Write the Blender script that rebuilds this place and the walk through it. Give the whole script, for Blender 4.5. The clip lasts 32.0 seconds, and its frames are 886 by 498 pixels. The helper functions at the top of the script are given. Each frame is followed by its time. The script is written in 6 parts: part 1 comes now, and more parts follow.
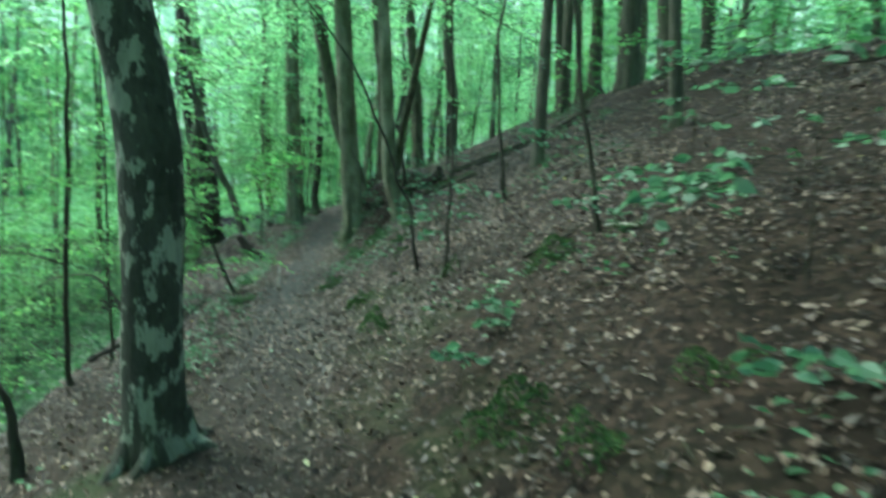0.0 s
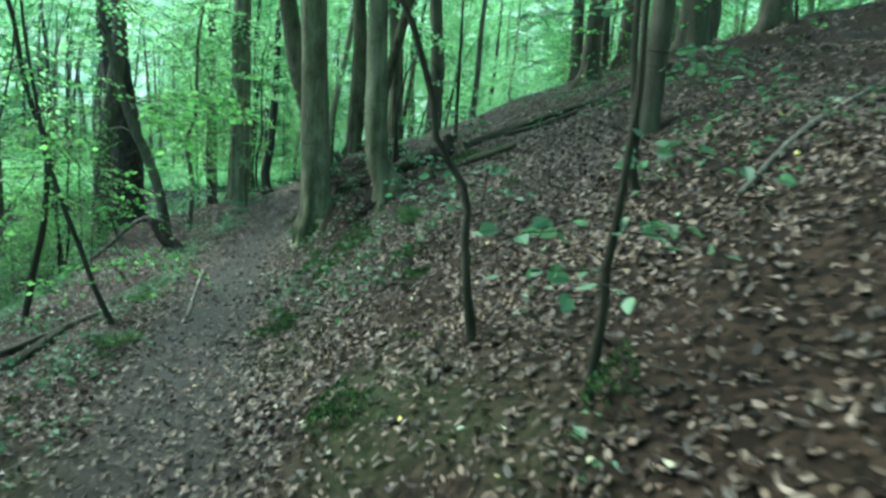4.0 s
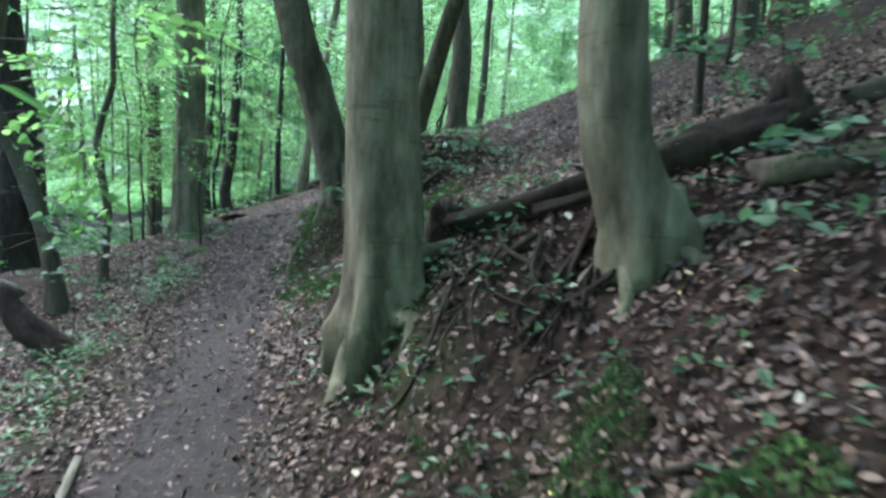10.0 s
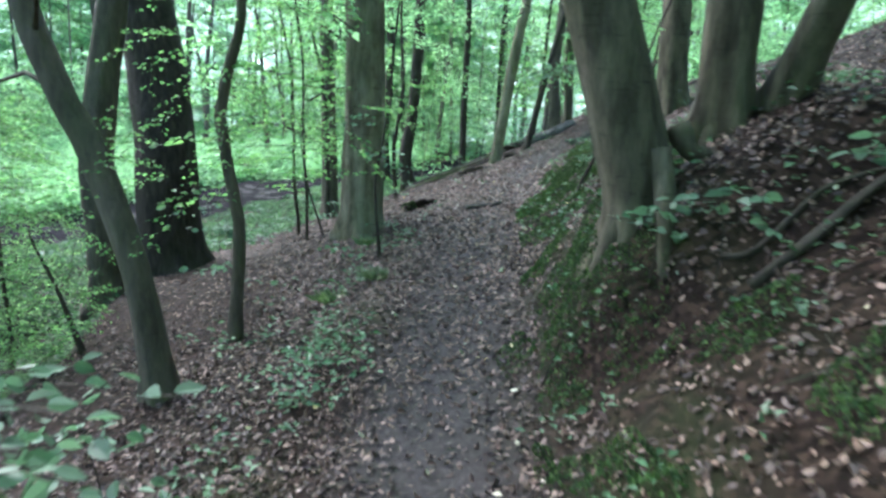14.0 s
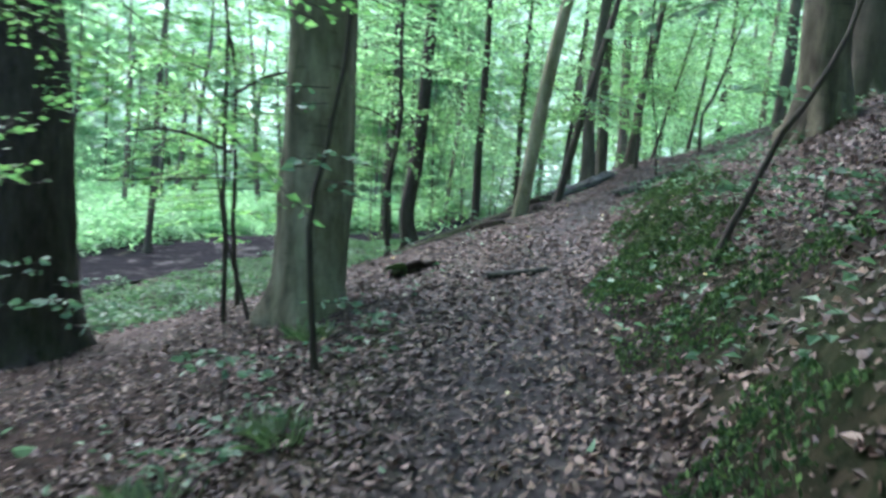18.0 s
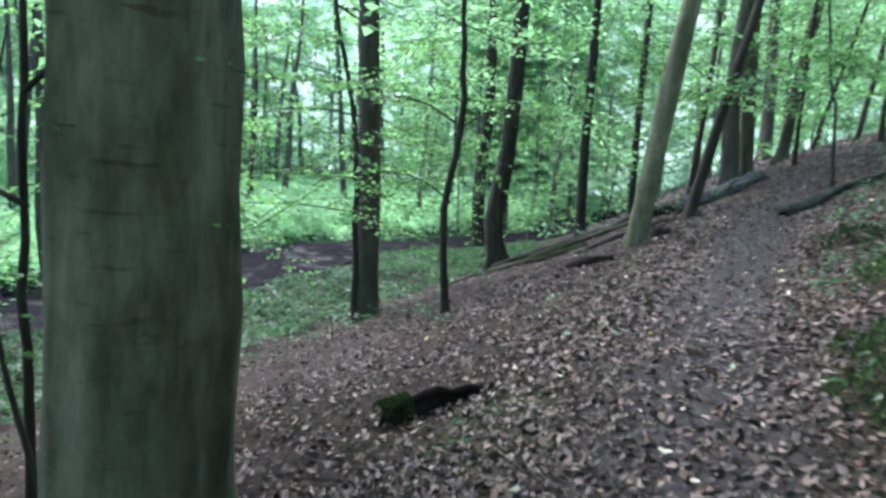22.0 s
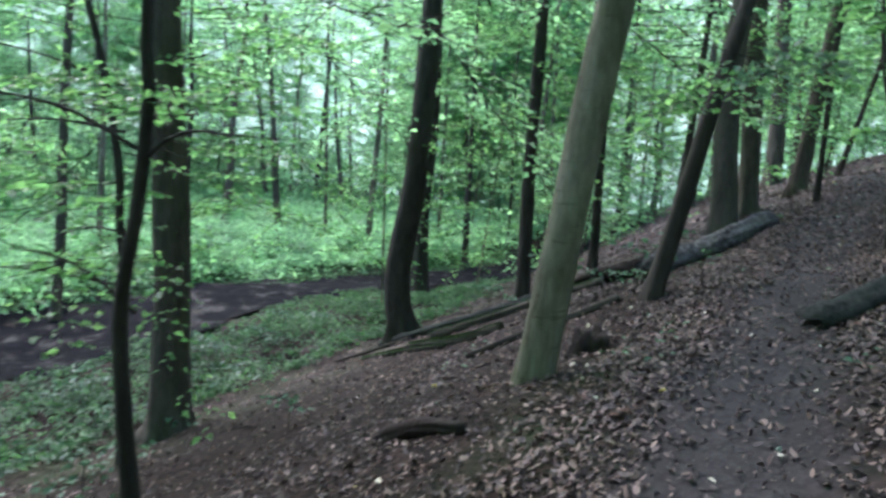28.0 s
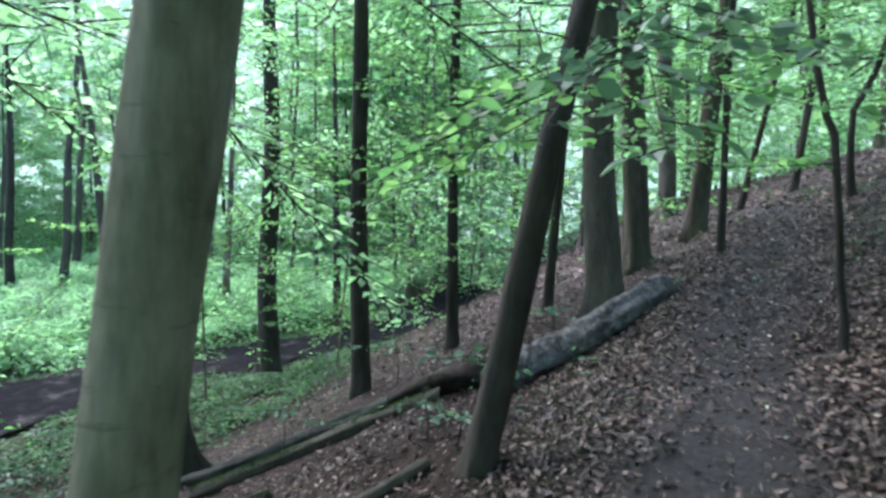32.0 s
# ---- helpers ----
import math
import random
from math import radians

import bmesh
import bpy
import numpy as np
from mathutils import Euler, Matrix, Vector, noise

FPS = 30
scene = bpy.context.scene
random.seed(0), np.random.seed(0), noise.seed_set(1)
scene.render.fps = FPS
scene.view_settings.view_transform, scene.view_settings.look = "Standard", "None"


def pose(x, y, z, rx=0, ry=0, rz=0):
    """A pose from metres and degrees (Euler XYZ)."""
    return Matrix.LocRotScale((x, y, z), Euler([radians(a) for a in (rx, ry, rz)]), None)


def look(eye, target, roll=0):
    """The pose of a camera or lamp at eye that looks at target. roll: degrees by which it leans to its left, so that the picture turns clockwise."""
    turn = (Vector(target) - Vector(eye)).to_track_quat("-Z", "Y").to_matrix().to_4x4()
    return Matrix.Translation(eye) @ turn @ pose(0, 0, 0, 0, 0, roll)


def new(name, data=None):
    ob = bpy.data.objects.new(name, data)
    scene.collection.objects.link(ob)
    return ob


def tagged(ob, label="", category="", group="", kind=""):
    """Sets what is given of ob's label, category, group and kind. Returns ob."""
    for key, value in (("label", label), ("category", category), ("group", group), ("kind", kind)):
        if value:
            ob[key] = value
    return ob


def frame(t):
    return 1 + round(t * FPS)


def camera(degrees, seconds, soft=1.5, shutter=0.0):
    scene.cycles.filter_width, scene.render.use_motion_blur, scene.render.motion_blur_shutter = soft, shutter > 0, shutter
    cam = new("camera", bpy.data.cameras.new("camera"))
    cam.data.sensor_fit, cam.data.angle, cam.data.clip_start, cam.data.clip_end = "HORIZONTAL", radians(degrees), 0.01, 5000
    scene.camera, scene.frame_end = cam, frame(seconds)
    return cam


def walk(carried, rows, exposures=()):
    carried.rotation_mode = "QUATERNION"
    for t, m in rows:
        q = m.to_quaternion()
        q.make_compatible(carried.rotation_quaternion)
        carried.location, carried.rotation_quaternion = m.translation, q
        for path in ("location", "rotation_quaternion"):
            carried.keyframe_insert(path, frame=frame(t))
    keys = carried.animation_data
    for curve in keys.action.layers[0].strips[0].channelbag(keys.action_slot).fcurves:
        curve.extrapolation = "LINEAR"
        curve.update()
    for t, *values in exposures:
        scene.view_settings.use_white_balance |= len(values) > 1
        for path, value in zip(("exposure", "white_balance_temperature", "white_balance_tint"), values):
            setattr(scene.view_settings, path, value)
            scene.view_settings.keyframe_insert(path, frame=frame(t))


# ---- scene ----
EXPOSURE, KELVIN, TINT = 2.75, 5850.0, 7.0
cam = camera(67.0, 32.0, soft=2.8, shutter=0.65)
# seconds, eye (m), yaw, pitch, roll (degrees)
PATH = [
    (0, -0.000, 0.000, 1.500, -0.00, -5.60, -0.53),
    (0.5, 0.017, 0.574, 1.470, 4.12, -3.56, 1.77),
    (1, -0.078, 1.169, 1.400, 0.90, -4.83, -0.30),
    (1.5, -0.143, 1.686, 1.366, -1.33, -5.92, 2.44),
    (2, -0.277, 2.229, 1.363, -0.15, -6.45, -0.20),
    (2.5, -0.455, 2.750, 1.396, 0.62, -6.29, -4.66),
    (3, -0.545, 3.288, 1.355, 4.30, -6.80, -0.52),
    (3.5, -0.584, 3.790, 1.329, 1.80, -6.69, -2.51),
    (4, -0.711, 4.332, 1.347, -3.69, -6.67, -3.78),
    (4.5, -0.775, 4.812, 1.327, -0.34, -6.96, -1.85),
    (6.5, -1.289, 6.751, 1.266, -4.47, -7.01, -1.59),
    (7, -1.453, 7.218, 1.274, -1.48, -5.01, -1.08),
    (7.5, -1.530, 7.726, 1.246, 1.60, -4.36, -0.63),
    (8, -1.709, 8.242, 1.232, -3.61, -3.91, -2.23),
    (8.5, -1.798, 8.731, 1.192, -4.53, -3.89, -2.79),
    (9, -1.839, 9.294, 1.193, -5.77, -4.68, -1.58),
    (9.5, -1.974, 9.819, 1.216, -7.41, -5.13, -2.26),
    (10, -2.040, 10.374, 1.191, -7.24, -5.08, -3.23),
    (10.5, -2.095, 10.912, 1.203, -3.37, -6.72, 0.60),
    (11, -2.332, 11.451, 1.240, 3.67, -6.46, -1.20),
    (11.5, -2.390, 11.989, 1.238, 8.77, -7.11, -0.09),
    (12, -2.465, 12.509, 1.257, 5.19, -7.54, 0.26),
    (12.5, -2.613, 12.997, 1.319, 4.58, -8.19, 0.14),
    (13, -2.706, 13.528, 1.333, 5.07, -8.79, -0.39),
    (13.5, -2.784, 14.004, 1.386, 5.73, -9.48, 0.81),
    (14, -2.946, 14.487, 1.485, 7.27, -9.75, -2.09),
    (14.5, -3.001, 14.971, 1.500, 8.05, -10.30, -1.93),
    (15, -3.070, 15.374, 1.584, 13.11, -10.57, -0.94),
    (15.5, -3.187, 15.763, 1.505, 18.00, -7.02, -1.59),
    (17.5, -3.372, 17.845, 1.073, 11.53, -4.13, -5.56),
    (18, -3.389, 18.312, 1.095, 8.18, -4.34, -3.64),
    (18.5, -3.427, 18.776, 1.169, 5.79, -5.50, -3.66),
    (19, -3.375, 19.268, 1.209, 5.23, -6.17, -2.99),
    (19.5, -3.394, 19.643, 1.252, 4.23, -6.36, -1.95),
    (20, -3.447, 20.049, 1.370, 4.48, -6.24, -3.29),
    (20.5, -3.403, 20.453, 1.417, 8.71, -5.97, -2.94),
    (21, -3.447, 20.857, 1.461, 11.37, -5.90, -2.45),
    (21.5, -3.529, 21.261, 1.554, 13.50, -5.85, -3.03),
    (22, -3.509, 21.685, 1.596, 17.81, -6.10, -3.04),
    (22.5, -3.518, 22.085, 1.630, 19.47, -6.04, -2.29),
    (23, -3.580, 22.503, 1.729, 21.04, -5.93, -2.65),
    (23.5, -3.479, 22.942, 1.766, 21.16, -5.25, -2.07),
    (24, -3.354, 23.370, 1.837, 13.29, -4.22, -0.09),
    (24.5, -3.336, 23.741, 1.922, 10.47, -6.18, 0.48),
    (25, -3.319, 24.076, 2.003, 12.71, -4.25, 0.23),
    (25.5, -3.235, 24.426, 2.058, 17.85, -6.17, -1.97),
    (27.5, -3.025, 25.860, 2.107, 23.88, -4.95, -4.32),
    (28, -2.975, 26.261, 2.117, 18.32, -5.15, -3.26),
    (28.5, -2.979, 26.668, 2.141, 17.03, -5.02, -2.00),
    (29, -3.012, 27.076, 2.161, 13.17, -3.99, -2.55),
    (29.5, -2.877, 27.468, 2.185, 11.65, -3.37, -0.63),
    (30, -2.746, 27.842, 2.257, 9.43, -3.25, 0.97),
    (30.5, -2.703, 28.215, 2.348, 7.49, -2.98, 0.88),
    (31, -2.647, 28.575, 2.427, 6.50, -2.45, -0.09),
    (31.5, -2.512, 28.972, 2.499, 9.05, -2.19, 0.89),
    (32, -2.516, 29.403, 2.535, 10.87, -2.05, -0.05),
]
walk(cam, [(t, pose(x, y, z, 90 + pitch, roll, yaw)) for t, x, y, z, yaw, pitch, roll in PATH],
     [(t, EXPOSURE + e, KELVIN, TINT + g) for t, e, g in ((0.0, -0.38, -29), (2.0, -0.34, -32), (4.0, -0.26, -25), (7.0, -0.12, -5), (9.0, 0.07, 7), (11.0, -0.1, 7), (13.0, 0.13, 8), (15.0, 0.24, 6), (18.0, 0.06, 12), (21.0, 0.06, 12), (23.0, -0.36, 12), (25.0, -0.5, 11), (28.0, -0.48, 13), (30.0, -0.42, 13), (32.0, -0.12, 14))])

# ---- light: an overcast sky over a closed beech wood ----
world = bpy.data.worlds.new("overcast_sky")
scene.world = world
world.use_nodes = True
wn = world.node_tree.nodes
sky = wn.new("ShaderNodeTexSky")
sky.sky_type, sky.sun_disc = "NISHITA", False
sky.sun_elevation, sky.sun_rotation = radians(48), radians(-53)
sky.air_density, sky.dust_density, sky.ozone_density = 1.0, 1.5, 1.0
wn["Background"].inputs["Strength"].default_value = 0.15
world.node_tree.links.new(sky.outputs["Color"], wn["Background"].inputs["Color"])
sun = new("sun", bpy.data.lights.new("sun", "SUN"))
sun.data.energy, sun.data.angle, sun.data.color = 1.5, radians(50), (1.0, 0.97, 0.92)
sun.matrix_world = look((-36, 40, 44.5), (-4, 16, 0))

# ---- materials ----
def node_mat(name):
    m = bpy.data.materials.new(name)
    m.use_nodes = True
    nt = m.node_tree
    return m, nt, nt.nodes, nt.links, nt.nodes["Principled BSDF"]


def ramp_of(nt, stops):
    r = nt.nodes.new("ShaderNodeValToRGB")
    els = r.color_ramp.elements
    while len(els) < len(stops):
        els.new(0.5)
    for e, (p, c) in zip(els, stops):
        e.position, e.color = p, (*c, 1)
    return r


def noise_of(nt, scale, detail=5.0, rough=0.6, stretch=(1, 1, 1)):
    co = nt.nodes.new("ShaderNodeTexCoord")
    mp = nt.nodes.new("ShaderNodeMapping")
    mp.inputs["Scale"].default_value = stretch
    n = nt.nodes.new("ShaderNodeTexNoise")
    n.inputs["Scale"].default_value, n.inputs["Detail"].default_value, n.inputs["Roughness"].default_value = scale, detail, rough
    nt.links.new(co.outputs["Object"], mp.inputs["Vector"])
    nt.links.new(mp.outputs["Vector"], n.inputs["Vector"])
    return n


def mixed(nt, fac, a, b):
    m = nt.nodes.new("ShaderNodeMix")
    m.data_type = "RGBA"
    for sock, v in ((m.inputs["Factor"], fac), (m.inputs["A"], a), (m.inputs["B"], b)):
        if isinstance(v, (int, float)):
            sock.default_value = v
        elif isinstance(v, tuple):
            sock.default_value = (*v, 1)
        else:
            nt.links.new(v, sock)
    return m.outputs["Result"]


def bumped(nt, shader, height, strength, distance):
    b = nt.nodes.new("ShaderNodeBump")
    b.inputs["Strength"].default_value, b.inputs["Distance"].default_value = strength, distance
    nt.links.new(height, b.inputs["Height"])
    nt.links.new(b.outputs["Normal"], shader.inputs["Normal"])


def bark(name, dark, mid, light, algae, algae_amount, ridge, streak=6.0, tall=0.3, stops=(0.3, 0.5, 0.72), lying_wood=False, mottle=0.4, smooth_bark=False):
    """Bark: grain, blotches, algae film and vertical ridges."""
    m, nt, nodes, links, p = node_mat(name)
    grain = (1, 0.22, 1) if lying_wood else (1, 1, 0.22)
    fine = noise_of(nt, 30, 6, 0.65, grain)
    blotch = noise_of(nt, streak, 4, 0.6, (1, tall, 1) if lying_wood else (1, 1, tall))
    film = noise_of(nt, 1.6, 5, 0.6, (1, 1, 0.5))
    c1 = ramp_of(nt, [(stops[0], dark), (stops[1], mid), (stops[2], light)])
    links.new(blotch.outputs["Fac"], c1.inputs["Fac"])
    f = ramp_of(nt, [(0.62 - algae_amount * 0.4, (0, 0, 0)), (0.85 - algae_amount * 0.3, (0.75, 0.75, 0.75))])
    links.new(film.outputs["Fac"], f.inputs["Fac"])
    scar = noise_of(nt, 11, 5, 0.65, (0.6, 0.6, 2.4))
    sc = ramp_of(nt, [(0.31, (0.4, 0.4, 0.4)), (0.38, (1, 1, 1))])
    links.new(scar.outputs["Fac"], sc.inputs["Fac"])
    c1b = nt.nodes.new("ShaderNodeMix")
    c1b.data_type, c1b.blend_type = "RGBA", "MULTIPLY"
    c1b.inputs["Factor"].default_value = 0.65
    links.new(c1.outputs["Color"], c1b.inputs["A"])
    links.new(sc.outputs["Color"], c1b.inputs["B"])
    patch = noise_of(nt, 5.0, 7, 0.7, (1, 0.5, 1) if lying_wood else (1, 1, 0.5))
    pm = ramp_of(nt, [(0.44, (0, 0, 0)), (0.6, (mottle, mottle, mottle))])
    links.new(patch.outputs["Fac"], pm.inputs["Fac"])
    c1c = mixed(nt, pm.outputs["Color"], c1b.outputs["Result"], light)
    c2 = mixed(nt, f.outputs["Color"], c1c, algae)
    g = ramp_of(nt, [(0.32, (0.45, 0.45, 0.45)), (0.6, (1, 1, 1))])
    links.new(fine.outputs["Fac"], g.inputs["Fac"])
    mul = nt.nodes.new("ShaderNodeMix")
    mul.data_type, mul.blend_type = "RGBA", "MULTIPLY"
    mul.inputs["Factor"].default_value = 0.5
    links.new(c2, mul.inputs["A"])
    links.new(g.outputs["Color"], mul.inputs["B"])
    colour = mul.outputs["Result"]
    if smooth_bark:
        for scale, stretch, low, high, dark_tone in ((6.5, (1, 1, 0.045), 0.36, 0.6, 0.5), (4.0, (0.9, 0.9, 7.0), 0.31, 0.4, 0.5), (1.1, (1, 1, 0.6), 0.35, 0.62, 0.62)):
            n = noise_of(nt, scale, 5, 0.6, stretch)
            r = ramp_of(nt, [(low, (dark_tone, dark_tone, dark_tone * 0.92)), (high, (1.05, 1.05, 1.05))])
            links.new(n.outputs["Fac"], r.inputs["Fac"])
            over = nt.nodes.new("ShaderNodeMix")
            over.data_type, over.blend_type = "RGBA", "MULTIPLY"
            over.inputs["Factor"].default_value = 0.75
            links.new(colour, over.inputs["A"])
            links.new(r.outputs["Color"], over.inputs["B"])
            colour = over.outputs["Result"]
    links.new(colour, p.inputs["Base Color"])
    p.inputs["Roughness"].default_value = 0.85
    p.inputs["Specular IOR Level"].default_value = 0.25
    bumped(nt, p, fine.outputs["Fac"], ridge, 0.02)
    return m


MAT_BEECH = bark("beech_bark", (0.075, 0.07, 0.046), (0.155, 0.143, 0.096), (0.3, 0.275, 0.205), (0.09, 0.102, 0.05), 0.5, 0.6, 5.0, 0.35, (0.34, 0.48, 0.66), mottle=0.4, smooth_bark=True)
# Darker copy of beech_bark, for the beeches up on the bank.
MAT_BEECH_DIM = bark("darker_beech_bark", (0.037, 0.033, 0.022), (0.079, 0.071, 0.048), (0.16, 0.145, 0.102), (0.062, 0.07, 0.034), 0.4, 0.7, 6.0, 0.35, (0.34, 0.48, 0.66), mottle=0.45, smooth_bark=True)
MAT_BEECH_OLIVE = bark("olive_beech_bark", (0.105, 0.1, 0.06), (0.195, 0.185, 0.118), (0.33, 0.31, 0.22), (0.115, 0.125, 0.06), 0.5, 0.6, 5.0, 0.35, (0.34, 0.48, 0.66), mottle=0.4, smooth_bark=True)
MAT_DARK = bark("dark_ridged_bark", (0.012, 0.010, 0.008), (0.03, 0.024, 0.02), (0.055, 0.045, 0.036), (0.04, 0.05, 0.02), 0.2, 1.0, 14.0)
MAT_BROWN = bark("brown_bark", (0.04, 0.035, 0.025), (0.075, 0.065, 0.048), (0.12, 0.105, 0.08), (0.07, 0.085, 0.04), 0.35, 0.6)
MAT_LICHEN = bark("lichen_bark", (0.022, 0.021, 0.016), (0.036, 0.034, 0.027), (0.24, 0.24, 0.195), (0.045, 0.048, 0.028), 0.25, 1.0, 8.0, 0.55, (0.3, 0.52, 0.57), mottle=0.12)
MAT_TWIG = bark("sapling_bark", (0.018, 0.015, 0.011), (0.035, 0.03, 0.022), (0.06, 0.052, 0.04), (0.04, 0.045, 0.02), 0.3, 0.4)
MAT_DEADWOOD = bark("weathered_wood", (0.05, 0.045, 0.04), (0.11, 0.1, 0.085), (0.22, 0.2, 0.17), (0.07, 0.09, 0.04), 0.25, 0.7, 10.0, lying_wood=True)
MAT_ROTTEN = bark("rotten_wood", (0.009, 0.006, 0.005), (0.02, 0.0135, 0.01), (0.045, 0.03, 0.022), (0.05, 0.06, 0.03), 0.2, 1.0, 12.0)
MAT_PALE = bark("pale_barkless_wood", (0.28, 0.25, 0.2), (0.4, 0.37, 0.3), (0.55, 0.52, 0.45), (0.3, 0.3, 0.2), 0.1, 0.3)


def leaf_mat(name, a, b, c, through_light, rough=0.45, gain=(2.2, 2.4, 2.0)):
    """Thin leaves, each island its own tone, lit through from behind."""
    m, nt, nodes, links, p = node_mat(name)
    geo = nodes.new("ShaderNodeNewGeometry")
    r = ramp_of(nt, [(0.0, a), (0.62, b), (1.0, c)])
    links.new(geo.outputs["Random Per Island"], r.inputs["Fac"])
    n = noise_of(nt, 0.6, 3, 0.5)
    t = ramp_of(nt, [(0.3, (0.6, 0.6, 0.6)), (0.7, (1.25, 1.25, 1.1))])
    links.new(n.outputs["Fac"], t.inputs["Fac"])
    mul = nodes.new("ShaderNodeMix")
    mul.data_type, mul.blend_type = "RGBA", "MULTIPLY"
    mul.inputs["Factor"].default_value = 0.8
    links.new(r.outputs["Color"], mul.inputs["A"])
    links.new(t.outputs["Color"], mul.inputs["B"])
    links.new(mul.outputs["Result"], p.inputs["Base Color"])
    p.inputs["Roughness"].default_value = rough
    p.inputs["Specular IOR Level"].default_value = 0.4
    if through_light:
        tr = nodes.new("ShaderNodeBsdfTranslucent")
        glow = nodes.new("ShaderNodeMix")
        glow.data_type, glow.blend_type = "RGBA", "MULTIPLY"
        glow.inputs["Factor"].default_value = 1.0
        links.new(mul.outputs["Result"], glow.inputs["A"])
        glow.inputs["B"].default_value = (*gain, 1)
        links.new(glow.outputs["Result"], tr.inputs["Color"])
        mx = nodes.new("ShaderNodeMixShader")
        mx.inputs[0].default_value = through_light
        links.new(p.outputs[0], mx.inputs[1])
        links.new(tr.outputs[0], mx.inputs[2])
        links.new(mx.outputs[0], nodes["Material Output"].inputs["Surface"])
    return m


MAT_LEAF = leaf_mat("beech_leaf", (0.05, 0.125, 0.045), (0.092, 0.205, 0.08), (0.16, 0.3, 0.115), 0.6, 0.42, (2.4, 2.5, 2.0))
# Paler, bluer copy of beech_leaf: distance haze and sky light put into its colour.
MAT_LEAF_HAZE = leaf_mat("hazed_leaf", (0.1, 0.212, 0.112), (0.165, 0.32, 0.168), (0.235, 0.415, 0.22), 0.6, 0.42, (2.4, 2.45, 2.1))
# Herb and seedling greens lean blue: the sky's reflection is put into the colour.
MAT_HERB = leaf_mat("herb_leaf", (0.04, 0.09, 0.046), (0.068, 0.14, 0.075), (0.115, 0.205, 0.118), 0.28, 0.4)
MAT_SEEDLING = leaf_mat("seedling_leaf", (0.045, 0.1, 0.056), (0.08, 0.155, 0.095), (0.125, 0.215, 0.14), 0.3, 0.5)
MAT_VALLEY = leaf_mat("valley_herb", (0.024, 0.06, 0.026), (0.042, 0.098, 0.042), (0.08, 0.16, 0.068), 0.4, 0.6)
# Paler copy of valley_herb; the open meadow's light is put into its colour.
MAT_LIT_HERB = leaf_mat("lit_valley_herb", (0.12, 0.23, 0.13), (0.18, 0.32, 0.18), (0.25, 0.42, 0.23), 0.45)
MAT_MOSS = leaf_mat("moss", (0.014, 0.034, 0.012), (0.038, 0.08, 0.027), (0.098, 0.168, 0.05), 0.2, 0.9, (1.4, 1.4, 1.2))
MAT_LITTER = leaf_mat("dead_leaf", (0.016, 0.0088, 0.0066), (0.066, 0.039, 0.029), (0.215, 0.146, 0.118), 0.0, 0.55)


def ground_mat():
    """Dark forest soil, trodden mud on the trail, moss film on the bank."""
    m, nt, nodes, links, p = node_mat("forest_soil")
    big = noise_of(nt, 0.9, 5, 0.6)
    fine = noise_of(nt, 24, 8, 0.7)
    co = nodes.new("ShaderNodeTexCoord")
    vor = nodes.new("ShaderNodeTexVoronoi")
    vor.inputs["Scale"].default_value = 24
    links.new(co.outputs["Object"], vor.inputs["Vector"])
    c = ramp_of(nt, [(0.25, (0.016, 0.0145, 0.014)), (0.5, (0.04, 0.036, 0.0345)), (0.8, (0.082, 0.075, 0.072))])
    links.new(fine.outputs["Fac"], c.inputs["Fac"])
    leafy = ramp_of(nt, [(0.0, (0.007, 0.0044, 0.0032)), (0.5, (0.017, 0.0108, 0.0078)), (1.0, (0.044, 0.028, 0.0205))])
    sep = nodes.new("ShaderNodeSeparateColor")
    links.new(vor.outputs["Color"], sep.inputs["Color"])
    links.new(sep.outputs["Red"], leafy.inputs["Fac"])
    att = nodes.new("ShaderNodeAttribute")
    att.attribute_name = "trail"
    soil = mixed(nt, att.outputs["Fac"], leafy.outputs["Color"], c.outputs["Color"])
    att2 = nodes.new("ShaderNodeAttribute")
    att2.attribute_name = "green"
    gm = ramp_of(nt, [(0.45, (0, 0, 0)), (0.62, (1, 1, 1))])
    links.new(big.outputs["Fac"], gm.inputs["Fac"])
    mulf = nodes.new("ShaderNodeMath")
    mulf.operation = "MULTIPLY"
    links.new(gm.outputs["Color"], mulf.inputs[0])
    links.new(att2.outputs["Fac"], mulf.inputs[1])
    col = mixed(nt, mulf.outputs[0], soil, (0.025, 0.045, 0.012))
    links.new(col, p.inputs["Base Color"])
    p.inputs["Roughness"].default_value = 0.75
    p.inputs["Specular IOR Level"].default_value = 0.08
    bumped(nt, p, fine.outputs["Fac"], 0.7, 0.03)
    return m


def mud_mat():
    m, nt, nodes, links, p = node_mat("stream_mud")
    n = noise_of(nt, 1.5, 6, 0.65)
    # the slight blue of these tones stands in for sky reflected on wet mud
    c = ramp_of(nt, [(0.35, (0.0025, 0.0027, 0.0033)), (0.55, (0.005, 0.0052, 0.0064)), (0.75, (0.011, 0.0115, 0.0135))])
    links.new(n.outputs["Fac"], c.inputs["Fac"])
    links.new(c.outputs["Color"], p.inputs["Base Color"])
    r = ramp_of(nt, [(0.36, (0.45, 0.45, 0.45)), (0.5, (0.95, 0.95, 0.95))])
    links.new(n.outputs["Fac"], r.inputs["Fac"])
    links.new(r.outputs["Color"], p.inputs["Roughness"])
    p.inputs["Specular IOR Level"].default_value = 0.035
    bumped(nt, p, n.outputs["Fac"], 0.8, 0.12)
    return m


